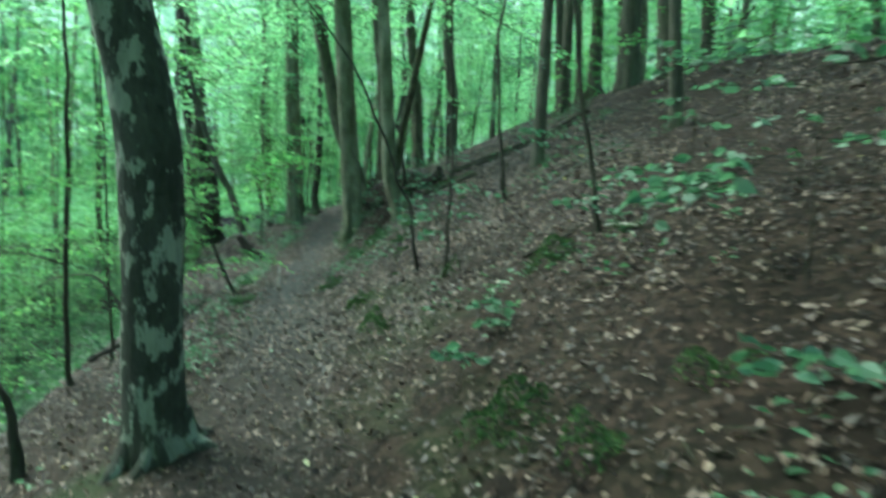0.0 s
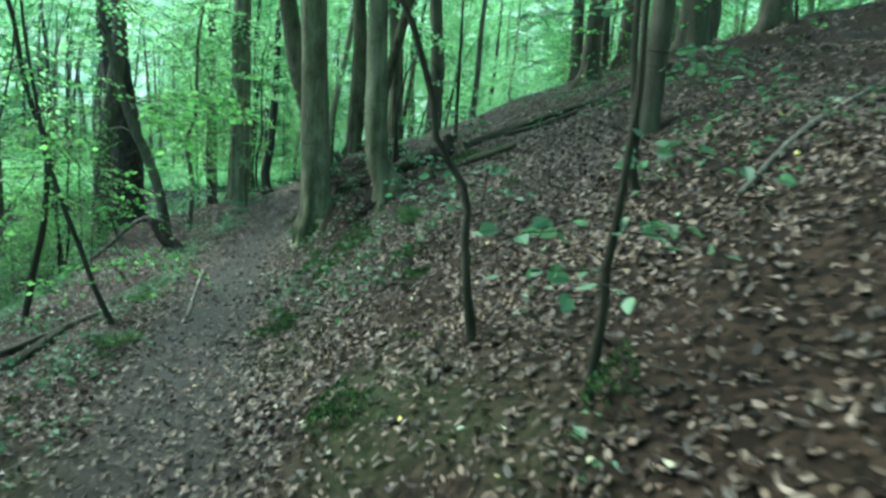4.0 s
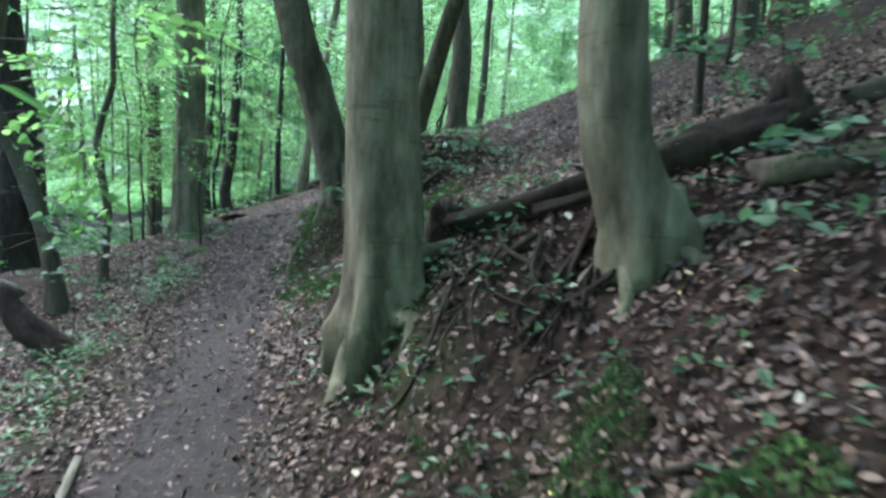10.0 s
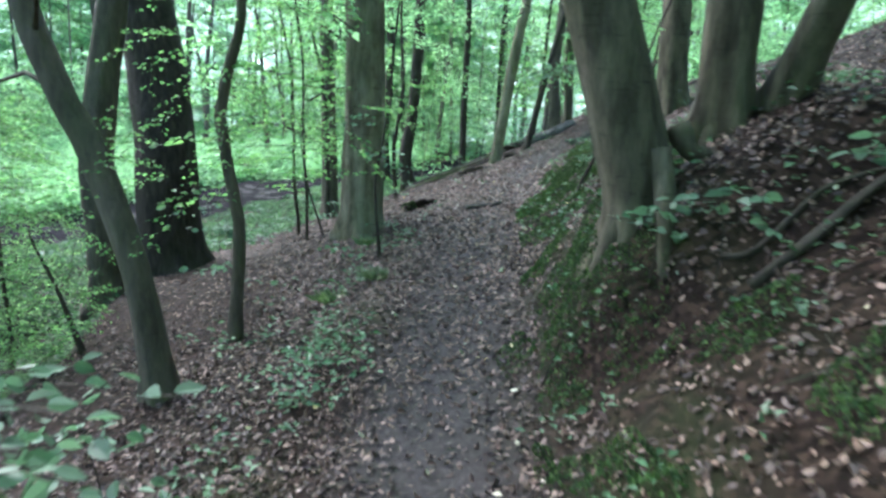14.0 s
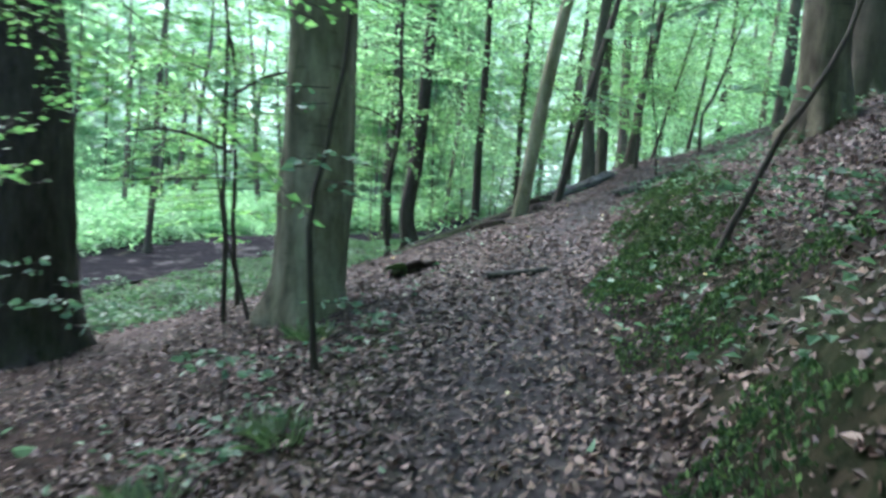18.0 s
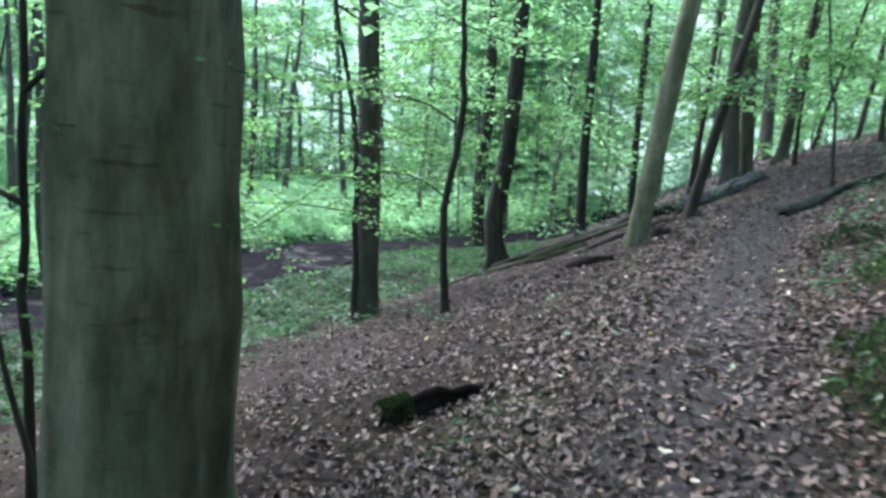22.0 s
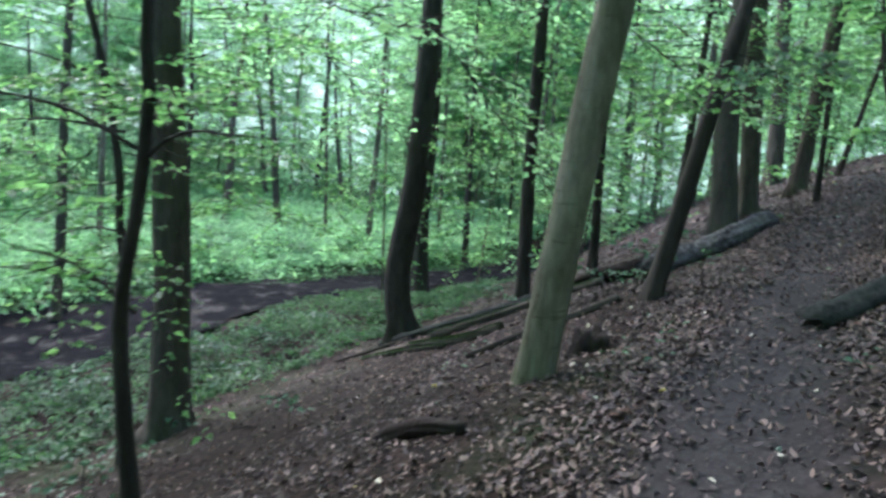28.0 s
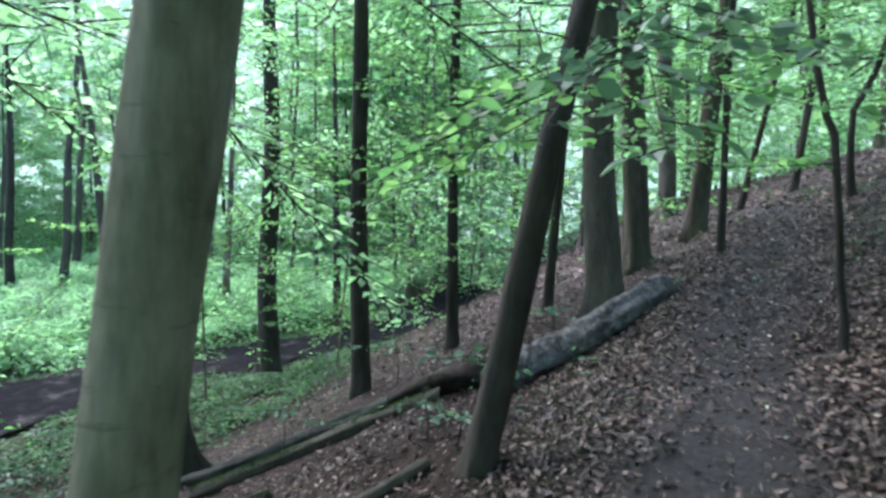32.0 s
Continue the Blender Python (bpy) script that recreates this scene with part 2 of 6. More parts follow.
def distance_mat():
    """The far wood, self-lit: leaf masses with light between them painted as bright gaps."""
    m, nt, nodes, links, p = node_mat("glowing_distant_wood")
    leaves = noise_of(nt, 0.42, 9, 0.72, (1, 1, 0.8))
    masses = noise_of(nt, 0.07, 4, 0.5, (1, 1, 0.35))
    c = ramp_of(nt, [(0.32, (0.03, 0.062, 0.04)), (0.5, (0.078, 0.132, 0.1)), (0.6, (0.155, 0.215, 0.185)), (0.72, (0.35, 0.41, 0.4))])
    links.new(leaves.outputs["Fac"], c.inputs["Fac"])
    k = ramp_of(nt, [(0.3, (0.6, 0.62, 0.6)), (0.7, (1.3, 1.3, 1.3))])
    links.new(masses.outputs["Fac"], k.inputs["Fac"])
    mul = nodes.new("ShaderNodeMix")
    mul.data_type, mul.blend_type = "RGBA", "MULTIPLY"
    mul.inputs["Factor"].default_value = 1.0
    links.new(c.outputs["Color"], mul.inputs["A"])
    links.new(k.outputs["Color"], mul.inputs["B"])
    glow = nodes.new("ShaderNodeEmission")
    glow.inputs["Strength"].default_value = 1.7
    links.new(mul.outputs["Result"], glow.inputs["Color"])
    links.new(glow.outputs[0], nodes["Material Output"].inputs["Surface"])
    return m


MAT_GROUND, MAT_MUD, MAT_DISTANCE = ground_mat(), mud_mat(), distance_mat()

# ---- the lie of the land ----
# along the trail: distance, trail centre, trail height, slope of the bank above, slope below
KN = [-4, 2, 6, 10, 14, 18, 22, 26, 30, 34, 40]
XP = [-0.2, -0.85, -1.5, -2.35, -2.95, -3.4, -3.5, -3.2, -2.5, -1.55, 0.4]
ZP = [0.01, -0.127, -0.13, -0.254, -0.24, -0.22, 0.28, 0.719, 1.119, 1.6, 2.8]
AR = [0.462, 0.514, 0.582, 0.677, 0.765, 0.784, 0.761, 0.708, 0.65, 0.44, 0.5]
AL = [0.437, 0.407, 0.373, 0.329, 0.273, 0.231, 0.245, 0.335, 0.395, 0.408, 0.485]
# the valley floor along the walk
FLOOR_Y, FLOOR_Z = [18, 27, 34, 41, 47, 60], [-2.15, -1.72, -1.6, -0.98, -0.6, 0.2]
# the lip below which the slope breaks off to the valley floor: distance along, distance below the trail
LIP_Y, LIP_D = [-4, 12, 16, 19, 21, 23, 25], [2.85, 2.9, 3.1, 3.65, 4.1, 5.0, 6.0]


def unit(v):
    return v / (np.linalg.norm(v, axis=-1, keepdims=True) + 1e-9)


def soft_step(d, w=0.25):
    return w * np.log1p(np.exp(np.clip(d / w, -30, 30)))


def trail_x(y):
    return np.interp(y, KN, XP)


STREAM = [(-40, 14), (-26, 22), (-18.5, 28), (-15.2, 32), (-14.0, 36), (-13.1, 39.5), (-11.7, 42.5), (-9.6, 45.5), (-7.6, 48.5), (-6.5, 56), (-4, 70)]


def stream_half(y):
    """Half the brook's width: a broad muddy pool, narrowing farther on."""
    return np.interp(y, [28, 33, 38, 41, 46], [1.5, 2.0, 1.9, 1.25, 1.0])


def stream_gap(x, y):
    """Distance from the brook's centre line."""
    best = np.full(np.broadcast(x, y).shape, 1e9)
    for (ax, ay), (bx, by) in zip(STREAM, STREAM[1:]):
        t = np.clip(((x - ax) * (bx - ax) + (y - ay) * (by - ay)) / ((bx - ax) ** 2 + (by - ay) ** 2), 0, 1)
        best = np.minimum(best, np.hypot(x - ax - t * (bx - ax), y - ay - t * (by - ay)))
    return best


def herb_line(y):
    """How far below the trail the valley's herbs begin."""
    return np.interp(y, LIP_Y + [27, 31, 36], LIP_D + [6.9, 7.3, 7.4])


def rolling(x, y):
    """Small unevenness of the soil."""
    return (0.05 * np.sin(1.7 * x + 0.6 * y) * np.sin(1.1 * y - 0.5 * x) + 0.025 * np.sin(4.1 * x - 1.3 * y + 1) * np.sin(3.7 * y + 0.8 * x)
            + 0.012 * np.sin(9.3 * x + 2.2 * y) * np.sin(8.1 * y - 3.0 * x))


def rise(v, at, w):
    return 1 / (1 + np.exp(-np.clip((v - at) / w, -30, 30)))


def root_mounds(d, y):
    """Earth held up by the roots of the beeches above the trail."""
    first = 0.4 * rise(d, 1.12, 0.09) * np.exp(-(((d - 1.2) / 1.5) ** 2)) * rise(y, 13.15, 0.12) * rise(-y, -15.2, 0.3)
    second = 0.72 * rise(d, 0.82, 0.1) * np.exp(-(((d - 1.2) / 1.6) ** 4)) * rise(y, 18.2, 0.1) * rise(-y, -20.6, 0.35)
    return first + second


def height(x, y):
    x, y = np.asarray(x, float), np.asarray(y, float)
    d = x - trail_x(y)
    up = soft_step(d - 0.45)
    up = up - 0.4 * soft_step(up - np.interp(y, [8, 14, 20, 40], [2.9, 2.4, 1.9, 1.6]), 0.4)
    up = np.where(up > 12, 12 + (up - 12) * 0.3, up)
    z = np.interp(y, KN, ZP) + np.interp(y, KN, AR) * up - np.interp(y, KN, AL) * soft_step(-d - 0.45) + root_mounds(d, y)
    z = z - 1.1 * soft_step(-d - np.interp(y, LIP_Y, LIP_D), 0.12) * np.interp(y, [22.5, 25.5], [1, 0])
    floor = np.interp(y, FLOOR_Y, FLOOR_Z) + 0.06 * np.sin(x * 0.9) * np.sin(y * 0.8) + np.clip((-x - 32) * 0.1, 0, 5)
    z = floor + soft_step(z - floor, 0.3)
    z = z - 0.14 * np.exp(-((stream_gap(x, y) / 2.2) ** 4))
    away = np.clip(np.abs(d) / 0.6 - 0.3, 0, 1)
    far = np.clip((np.hypot(x, y - 15) - 60) / 60, 0, 1)
    return z * (1 - far) + np.clip(z, -2, 16) * far + rolling(x, y) * (0.3 + 0.7 * away)


def mesh_of(name, verts, faces, mats, idx=None, smooth=True):
    me = bpy.data.meshes.new(name)
    if isinstance(faces, np.ndarray):
        n, k = faces.shape
        me.vertices.add(len(verts))
        me.vertices.foreach_set("co", np.asarray(verts, np.float32).ravel())
        me.loops.add(n * k)
        me.loops.foreach_set("vertex_index", faces.astype(np.int32).ravel())
        me.polygons.add(n)
        me.polygons.foreach_set("loop_start", np.arange(0, n * k, k, dtype=np.int32))
        me.update(calc_edges=True)
    else:
        me.from_pydata([tuple(v) for v in np.asarray(verts).tolist()], [], faces)
    for m in mats:
        me.materials.append(m)
    if idx is not None:
        me.polygons.foreach_set("material_index", np.asarray(idx, np.int32))
    me.polygons.foreach_set("use_smooth", np.full(len(me.polygons), smooth))
    me.update()
    return me


def grid_axis(a, b, step, lo, hi):
    """Even steps from a to b, then growing steps out to lo and hi."""
    mid = list(np.arange(a, b + 1e-6, step))
    out, s, v = [], step, b
    while v < hi:
        s *= 1.25
        v += s
        out.append(v)
    left, s, v = [], step, a
    while v > lo:
        s *= 1.25
        v -= s
        left.append(v)
    return np.array(left[::-1] + mid + out)


def build_ground():
    xs, ys = grid_axis(-9, 5, 0.14, -900, 900), grid_axis(-2, 44, 0.16, -900, 900)
    gx, gy = np.meshgrid(xs, ys)
    z = height(gx, gy)
    nx, ny = len(xs), len(ys)
    v = np.stack([gx.ravel(), gy.ravel(), z.ravel()], 1)
    i = (np.arange(ny - 1)[:, None] * nx + np.arange(nx - 1)[None]).ravel()
    me = mesh_of("ground", v, np.stack([i, i + 1, i + nx + 1, i + nx], 1), [MAT_GROUND])
    d = (gx - trail_x(gy)).ravel()
    trail = np.exp(-((d / 0.5) ** 4)) * np.interp(gy.ravel(), [5, 9], [0.3, 1.0])
    me.attributes.new("trail", "FLOAT", "POINT").data.foreach_set("value", trail.astype(np.float32))
    green = np.exp(-(((d - 1.0) / 0.5) ** 2)) * 0.45 + 0.55 * np.clip((-d - 4.5) / 2, 0, 1) + 0.5 * np.exp(-(((d + 0.9) / 0.35) ** 2))
    me.attributes.new("green", "FLOAT", "POINT").data.foreach_set("value", np.clip(green, 0, 1).astype(np.float32))
    return tagged(new("ground", me), "brown leaf-strewn forest floor with a trodden dirt trail", "ground", kind="structure")


build_ground()


def build_stream():
    """A shallow muddy brook along the valley floor."""
    v, f = [], []
    rnd = np.random.RandomState(4)
    for (ax, ay), (bx, by) in zip(STREAM, STREAM[1:]):
        n = int(math.hypot(bx - ax, by - ay) / 0.6)
        for i in range(n):
            t = i / n
            h = unit(np.array((bx - ax, by - ay)))
            w = float(stream_half(ay + (by - ay) * t)) + 0.25 * math.sin(ay + t * 7) + 0.5 * rnd.rand()
            for k in range(9):
                o = w * (k / 4 - 1)
                x, y = ax + (bx - ax) * t + h[1] * o, ay + (by - ay) * t - h[0] * o
                v.append((x, y, float(height(x, y)) + 0.03 + 0.09 * rnd.rand() ** 2))
    for j in range(len(v) // 9 - 1):
        for k in range(8):
            a = j * 9 + k
            f.append((a, a + 1, a + 10, a + 9))
    me = mesh_of("stream", v, f, [MAT_MUD])
    return tagged(new("stream", me), "dark muddy brook on the valley floor", "stream", kind="structure")


build_stream()


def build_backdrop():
    """A glowing painted wall of far wood all round, a hundred metres off."""
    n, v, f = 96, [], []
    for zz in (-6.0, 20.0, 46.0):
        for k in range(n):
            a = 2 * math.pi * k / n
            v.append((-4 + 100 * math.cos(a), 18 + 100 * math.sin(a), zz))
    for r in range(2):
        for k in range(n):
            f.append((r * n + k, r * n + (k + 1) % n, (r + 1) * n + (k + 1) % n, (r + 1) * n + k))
    return tagged(new("backdrop", mesh_of("backdrop", v, f, [MAT_DISTANCE])), "glowing painted backdrop of distant woodland", "backdrop", kind="structure")


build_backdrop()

# ---- leaves ----
def leaf_cloud(centres, dirs, normals, length, width, fold=0.25):
    """Leaves as folded lozenges with four corners and a midrib: verts and faces."""
    n = len(centres)
    side = np.cross(normals, dirs)
    side /= np.linalg.norm(side, axis=1)[:, None] + 1e-9
    L, W = np.asarray(length).reshape(-1, 1), np.asarray(width).reshape(-1, 1)
    base, tip = centres - dirs * L * 0.5, centres + dirs * L * 0.5
    mid = centres - dirs * L * 0.06
    lift = normals * W * fold
    v = np.stack([base, mid + side * W * 0.5 + lift, tip, mid - side * W * 0.5 + lift], 1).reshape(-1, 3)
    i = np.arange(n) * 4
    return v, np.concatenate([np.stack([i, i + 1, i + 2], 1), np.stack([i, i + 2, i + 3], 1)])


def leaf_blades(centres, dirs, normals, length, width, fold, curl):
    """Oval leaves of two halves along the midrib, curled towards the tip."""
    n = len(centres)
    side = unit(np.cross(normals, dirs))
    L, W, F, K = (np.broadcast_to(np.asarray(q, float).reshape(-1, 1), (n, 1)) for q in (length, width, fold, curl))
    base, tip = centres - dirs * L * 0.5, centres + dirs * L * 0.5 + normals * L * K
    lo, hi = centres - dirs * L * 0.2, centres + dirs * L * 0.2 + normals * L * K * 0.4
    lift = normals * W * F
    v = np.stack([base, lo + side * W * 0.46 + lift, hi + side * W * 0.44 + lift, tip, hi - side * W * 0.44 + lift, lo - side * W * 0.46 + lift], 1).reshape(-1, 3)
    i = np.arange(n) * 6
    return v, np.concatenate([np.stack([i, i + 1, i + 2, i + 3], 1), np.stack([i, i + 3, i + 4, i + 5], 1)])


def oval_blades(centres, dirs, normals, length, width, fold, curl):
    """Broad oval leaves with a rounded rim, folded along the midrib."""
    n = len(centres)
    side = unit(np.cross(normals, dirs))
    L, W, F, K = (np.broadcast_to(np.asarray(q, float).reshape(-1, 1), (n, 1)) for q in (length, width, fold, curl))
    rim = []
    for u, w in ((-0.36, 0.3), (-0.16, 0.48), (0.08, 0.5), (0.29, 0.32)):
        rim.append((centres + dirs * L * u + normals * L * K * (u + 0.5) ** 2, side * W * w, normals * W * F * w * 2))
    base, tip = centres - dirs * L * 0.5, centres + dirs * L * 0.54 + normals * L * K
    v = np.stack([base] + [c + o + z for c, o, z in rim] + [tip] + [c - o + z for c, o, z in rim[::-1]], 1).reshape(-1, 3)
    i = np.arange(n) * 10
    quads = [(0, 1, 2, 3), (0, 3, 4, 5), (0, 5, 6, 7), (0, 7, 8, 9)]
    return v, np.concatenate([np.stack([i + k for k in q], 1) for q in quads])


def spray_leaves(rnd, start, heading, length, leaf, per_metre=26, droop=0.15):
    """A flat beech spray: a twig from start with side twigs, leaves in one plane. Returns leaf centres, dirs, normals and twig lines."""
    h = unit(np.array(heading, float))
    side = unit(np.cross((0, 0, 1), h))
    cs, ds, ns, lines = [], [], [], []
    end = start + h * length - np.array((0, 0, droop * length))
    lines.append((start, end))
    nside = max(3, int(length * 7))
    for k in range(nside):
        t = (k + 0.6) / nside
        p = start + (end - start) * t
        s = 1 if k % 2 else -1
        out = unit(side * s + h * (0.7 + 0.3 * rnd.rand()))
        sl = length * 0.5 * (1 - 0.7 * t) * (0.6 + 0.6 * rnd.rand())
        m = max(2, int(sl * per_metre))
        q = np.linspace(0.1, 1, m)[:, None]
        alt = np.where(np.arange(m) % 2, 1, -1)[:, None]
        across = unit(np.cross((0, 0, 1), out))
        c = p + out * sl * q + across * alt * leaf * 0.45 - np.array((0, 0, 1)) * (q ** 2) * 0.08 * sl + rnd.normal(0, leaf * 0.15, (m, 3))
        d = unit(out + across * alt * 0.9 + rnd.normal(0, 0.25, (m, 3)) + np.array((0, 0, -0.2)))
        nn = unit(np.array((0, 0, 1)) + rnd.normal(0, 1.0, (m, 3)))
        cs.append(c), ds.append(d), ns.append(nn)
        lines.append((p, p + out * sl))
    return np.concatenate(cs), np.concatenate(ds), np.concatenate(ns), lines


def line_prisms(lines, r):
    """Thin three-sided twigs."""
    v, f = [], []
    for a, b in lines:
        a, b = np.array(a), np.array(b)
        h = unit(b - a)
        s = unit(np.cross(h, (0.3, 0.2, 1)))
        u = np.cross(h, s)
        k = len(v)
        for p, w in ((a, r), (b, r * 0.35)):
            for ang in (0, 2.09, 4.19):
                v.append(p + (s * math.cos(ang) + u * math.sin(ang)) * w)
        for e in range(3):
            f.append((k + e, k + (e + 1) % 3, k + 3 + (e + 1) % 3, k + 3 + e))
    return v, f


def foliage_mesh(name, rnd, sprays, leaf, mat, twig=0.006):
    """Sprays: rows of start, heading, length."""
    cs, ds, ns, lines = [], [], [], []
    for start, heading, length in sprays:
        a, b, c, l = spray_leaves(rnd, np.array(start, float), heading, length, leaf, per_metre=1.6 / leaf, droop=rnd.uniform(-0.05, 0.6))
        cs.append(a), ds.append(b), ns.append(c), lines.extend(l)
    c, d, n = np.concatenate(cs), np.concatenate(ds), np.concatenate(ns)
    size = leaf * rnd.uniform(0.7, 1.25, len(c))
    v, f = leaf_cloud(c, d, n, size, size * 0.62)
    tv, tf = line_prisms(lines, twig)
    verts = np.concatenate([v, np.array(tv)])
    faces = f.tolist() + [tuple(i + len(v) for i in q) for q in tf]
    return mesh_of(name, verts, faces, [mat, MAT_TWIG], [0] * len(f) + [1] * len(tf), smooth=False)


def crown_sprays(rnd, z0, z1, reach, count, length):
    out = []
    for _ in range(count):
        z = z0 + (z1 - z0) * rnd.rand()
        a = rnd.rand() * 2 * math.pi
        k = 1 - 0.5 * (z - z0) / (z1 - z0)
        r = reach * k * rnd.rand() ** 0.7
        start = (math.cos(a) * r, math.sin(a) * r, z)
        a2 = a + rnd.normal(0, 0.5)
        out.append((start, (math.cos(a2), math.sin(a2), rnd.normal(0.0, 0.45)), length * (0.6 + 0.7 * rnd.rand())))
    return out


RND = np.random.RandomState(7)
LOW_CROWNS = [foliage_mesh("understory_crown", RND, crown_sprays(RND, 0.9, 8.0, 2.2, 95, 1.1), 0.085, MAT_LEAF) for _ in range(5)]
HIGH_CROWNS = [foliage_mesh("canopy_crown", RND, crown_sprays(RND, 4.5, 14.0, 3.6, 48, 1.9), 0.13, MAT_LEAF_HAZE, 0.012) for _ in range(4)]
BUSH_CROWNS = [foliage_mesh("bush_crown", RND, crown_sprays(RND, 0.2, 2.6, 1.1, 34, 0.8), 0.07, MAT_LEAF) for _ in range(4)]
FAR_CROWNS = [foliage_mesh("far_crown", RND, crown_sprays(RND, 2.6, 18.0, 4.6, 125, 2.6), 0.25, MAT_LEAF_HAZE, 0.015) for _ in range(4)]
SHRUB_CROWNS = [foliage_mesh("shrub_crown", RND, crown_sprays(RND, 0.1, 3.4, 1.9, 46, 1.1), 0.14, MAT_LEAF_HAZE) for _ in range(4)]

# ---- trees ----
def part(name, me, parent, label=""):
    ob = new(name, me)
    ob.parent = parent
    return tagged(ob, label)


def tube(points, radii, sides, rnd, lumpy=0.04, flare=0.0, lobes=5, groove=0.0, ridge=0.025):
    """A tapered, slightly lumpy stem through points. flare: root swelling at the foot."""
    pts = [np.array(p, float) for p in points]
    v, f = [], []
    ph = rnd.rand(4) * 6.28
    rib = rnd.normal(0, ridge, sides)
    run = 0.0
    for k, p in enumerate(pts):
        rib = 0.8 * rib + 0.6 * rnd.normal(0, ridge, sides)
        h = unit(pts[min(k + 1, len(pts) - 1)] - pts[max(k - 1, 0)])
        s = unit(np.cross(h, (0.0, 1.0, 0.13)))
        u = np.cross(h, s)
        if k:
            run += np.linalg.norm(p - pts[k - 1])
        for j in range(sides):
            a = 2 * math.pi * j / sides
            w = radii[k] * (1 + rib[j] + groove * (abs(math.sin(a + ph[3])) ** 0.6 - 0.7) + lumpy * (math.sin(3 * a + ph[0] + run * 1.3) + math.sin(2 * a + ph[1] - run * 2.1)) * 0.7 + lumpy * 0.5 * rnd.normal())
            if flare:
                w += flare * radii[k] * (math.exp(-max(run - 0.25, 0) / 0.13) * (0.35 + 1.1 * max(0, math.sin(lobes * a + ph[2])) ** 2) + 0.25 * math.exp(-max(run - 0.25, 0) / 0.5) * (1 + math.sin(lobes * a + ph[2])))
            v.append(p + (s * math.cos(a) + u * math.sin(a)) * w)
    for k in range(len(pts) - 1):
        for j in range(sides):
            a, b = k * sides + j, k * sides + (j + 1) % sides
            f.append((a, b, b + sides, a + sides))
    f.append(tuple(range(sides - 1, -1, -1)))
    f.append(tuple(range((len(pts) - 1) * sides, len(pts) * sides)))
    return v, f


def smooth_line(points, step):
    """Points along a curve through the given ones (Catmull-Rom)."""
    P = [np.array(p, float) for p in points]
    P = [2 * P[0] - P[1]] + P + [2 * P[-1] - P[-2]]
    out = []
    for k in range(1, len(P) - 2):
        n = max(2, int(np.linalg.norm(P[k + 1] - P[k]) / step))
        for i in range(n):
            t = i / n
            out.append(0.5 * ((2 * P[k]) + (P[k + 1] - P[k - 1]) * t + (2 * P[k - 1] - 5 * P[k] + 4 * P[k + 1] - P[k + 2]) * t * t + (3 * P[k] - P[k - 1] - 3 * P[k + 1] + P[k + 2]) * t ** 3))
    out.append(P[-2])
    return out




def trunk_mesh(r, shape, tall, mat, seed):
    """shape: a lean (x, y per metre of height) or a list of offsets from the foot."""
    rnd = np.random.RandomState(seed)
    if isinstance(shape, tuple):
        lx, ly = shape
        n = max(6, int(tall / 0.45))
        zs = np.concatenate([[-0.25, 0.0, 0.08, 0.18, 0.32, 0.5, 0.75], np.linspace(1.0, tall, n)])
        wob = rnd.normal(0, 0.35, 4) * r
        pts = [(lx * z + wob[0] * math.sin(z * 0.9) * min(1, z / 2 if z > 0 else 0), ly * z + wob[1] * math.sin(z * 0.7 + 1) * min(1, z / 2 if z > 0 else 0), z) for z in zs]
    else:
        q = [(0, 0, -0.2), (0, 0, 0)] + list(shape)
        e, e2 = np.array(q[-1]), np.array(q[-2])
        h = unit(unit(e - e2) + (0, 0, 0.8))
        left = max(0.0, tall - e[2])
        if left > 0.5:
            q += [tuple(e + h * left * 0.5), tuple(e + h * left + np.array((0.1, 0.05, 0)) * left)]
        pts = smooth_line(q, 0.22 if r < 0.05 else 0.3)
        if r < 0.06:
            sway = np.cumsum(rnd.normal(0, 0.007 if r < 0.022 else 0.014, (len(pts), 2)), 0)
            pts = [p + np.array((a, b, 0)) if p[2] > 0.1 else p for p, (a, b) in zip(pts, sway)]
    z = np.array([p[2] for p in pts])
    radii = r * (1 - 0.72 * np.clip(z / max(tall, 0.1), 0, 1) ** 1.2)
    sides = 24 if r > 0.15 else 14 if r > 0.07 else 9
    v, f = tube(pts, radii, sides, rnd, 0.055 if r > 0.1 else 0.06, 0.12 if mat in (MAT_LICHEN, MAT_BEECH_OLIVE) else 0.28 if r == 0.31 else 0.3 if r > 0.24 else 0.5 if r > 0.12 else 0.3, 5, 0.3 if r == 0.31 else 0.0)
    me = mesh_of("trunk", v, f, [mat])
    return me, pts


def limb(parent, rnd, start, heading, length, r, mat):
    """One bare or leafy side limb."""
    h = unit(np.array(heading, float))
    pts = [np.array(start), np.array(start) + h * length * 0.35 + (0, 0, 0.05 * length), np.array(start) + h * length * 0.7 + rnd.normal(0, 0.06, 3) * length, np.array(start) + h * length + np.array((0, 0, -0.05 * length))]
    line = smooth_line(pts, 0.15)
    v, f = tube(line, np.linspace(r, r * 0.3, len(line)), 6, rnd, 0.05)
    return part("limb", mesh_of("limb", v, f, [mat]), parent)


COUNT = [0]


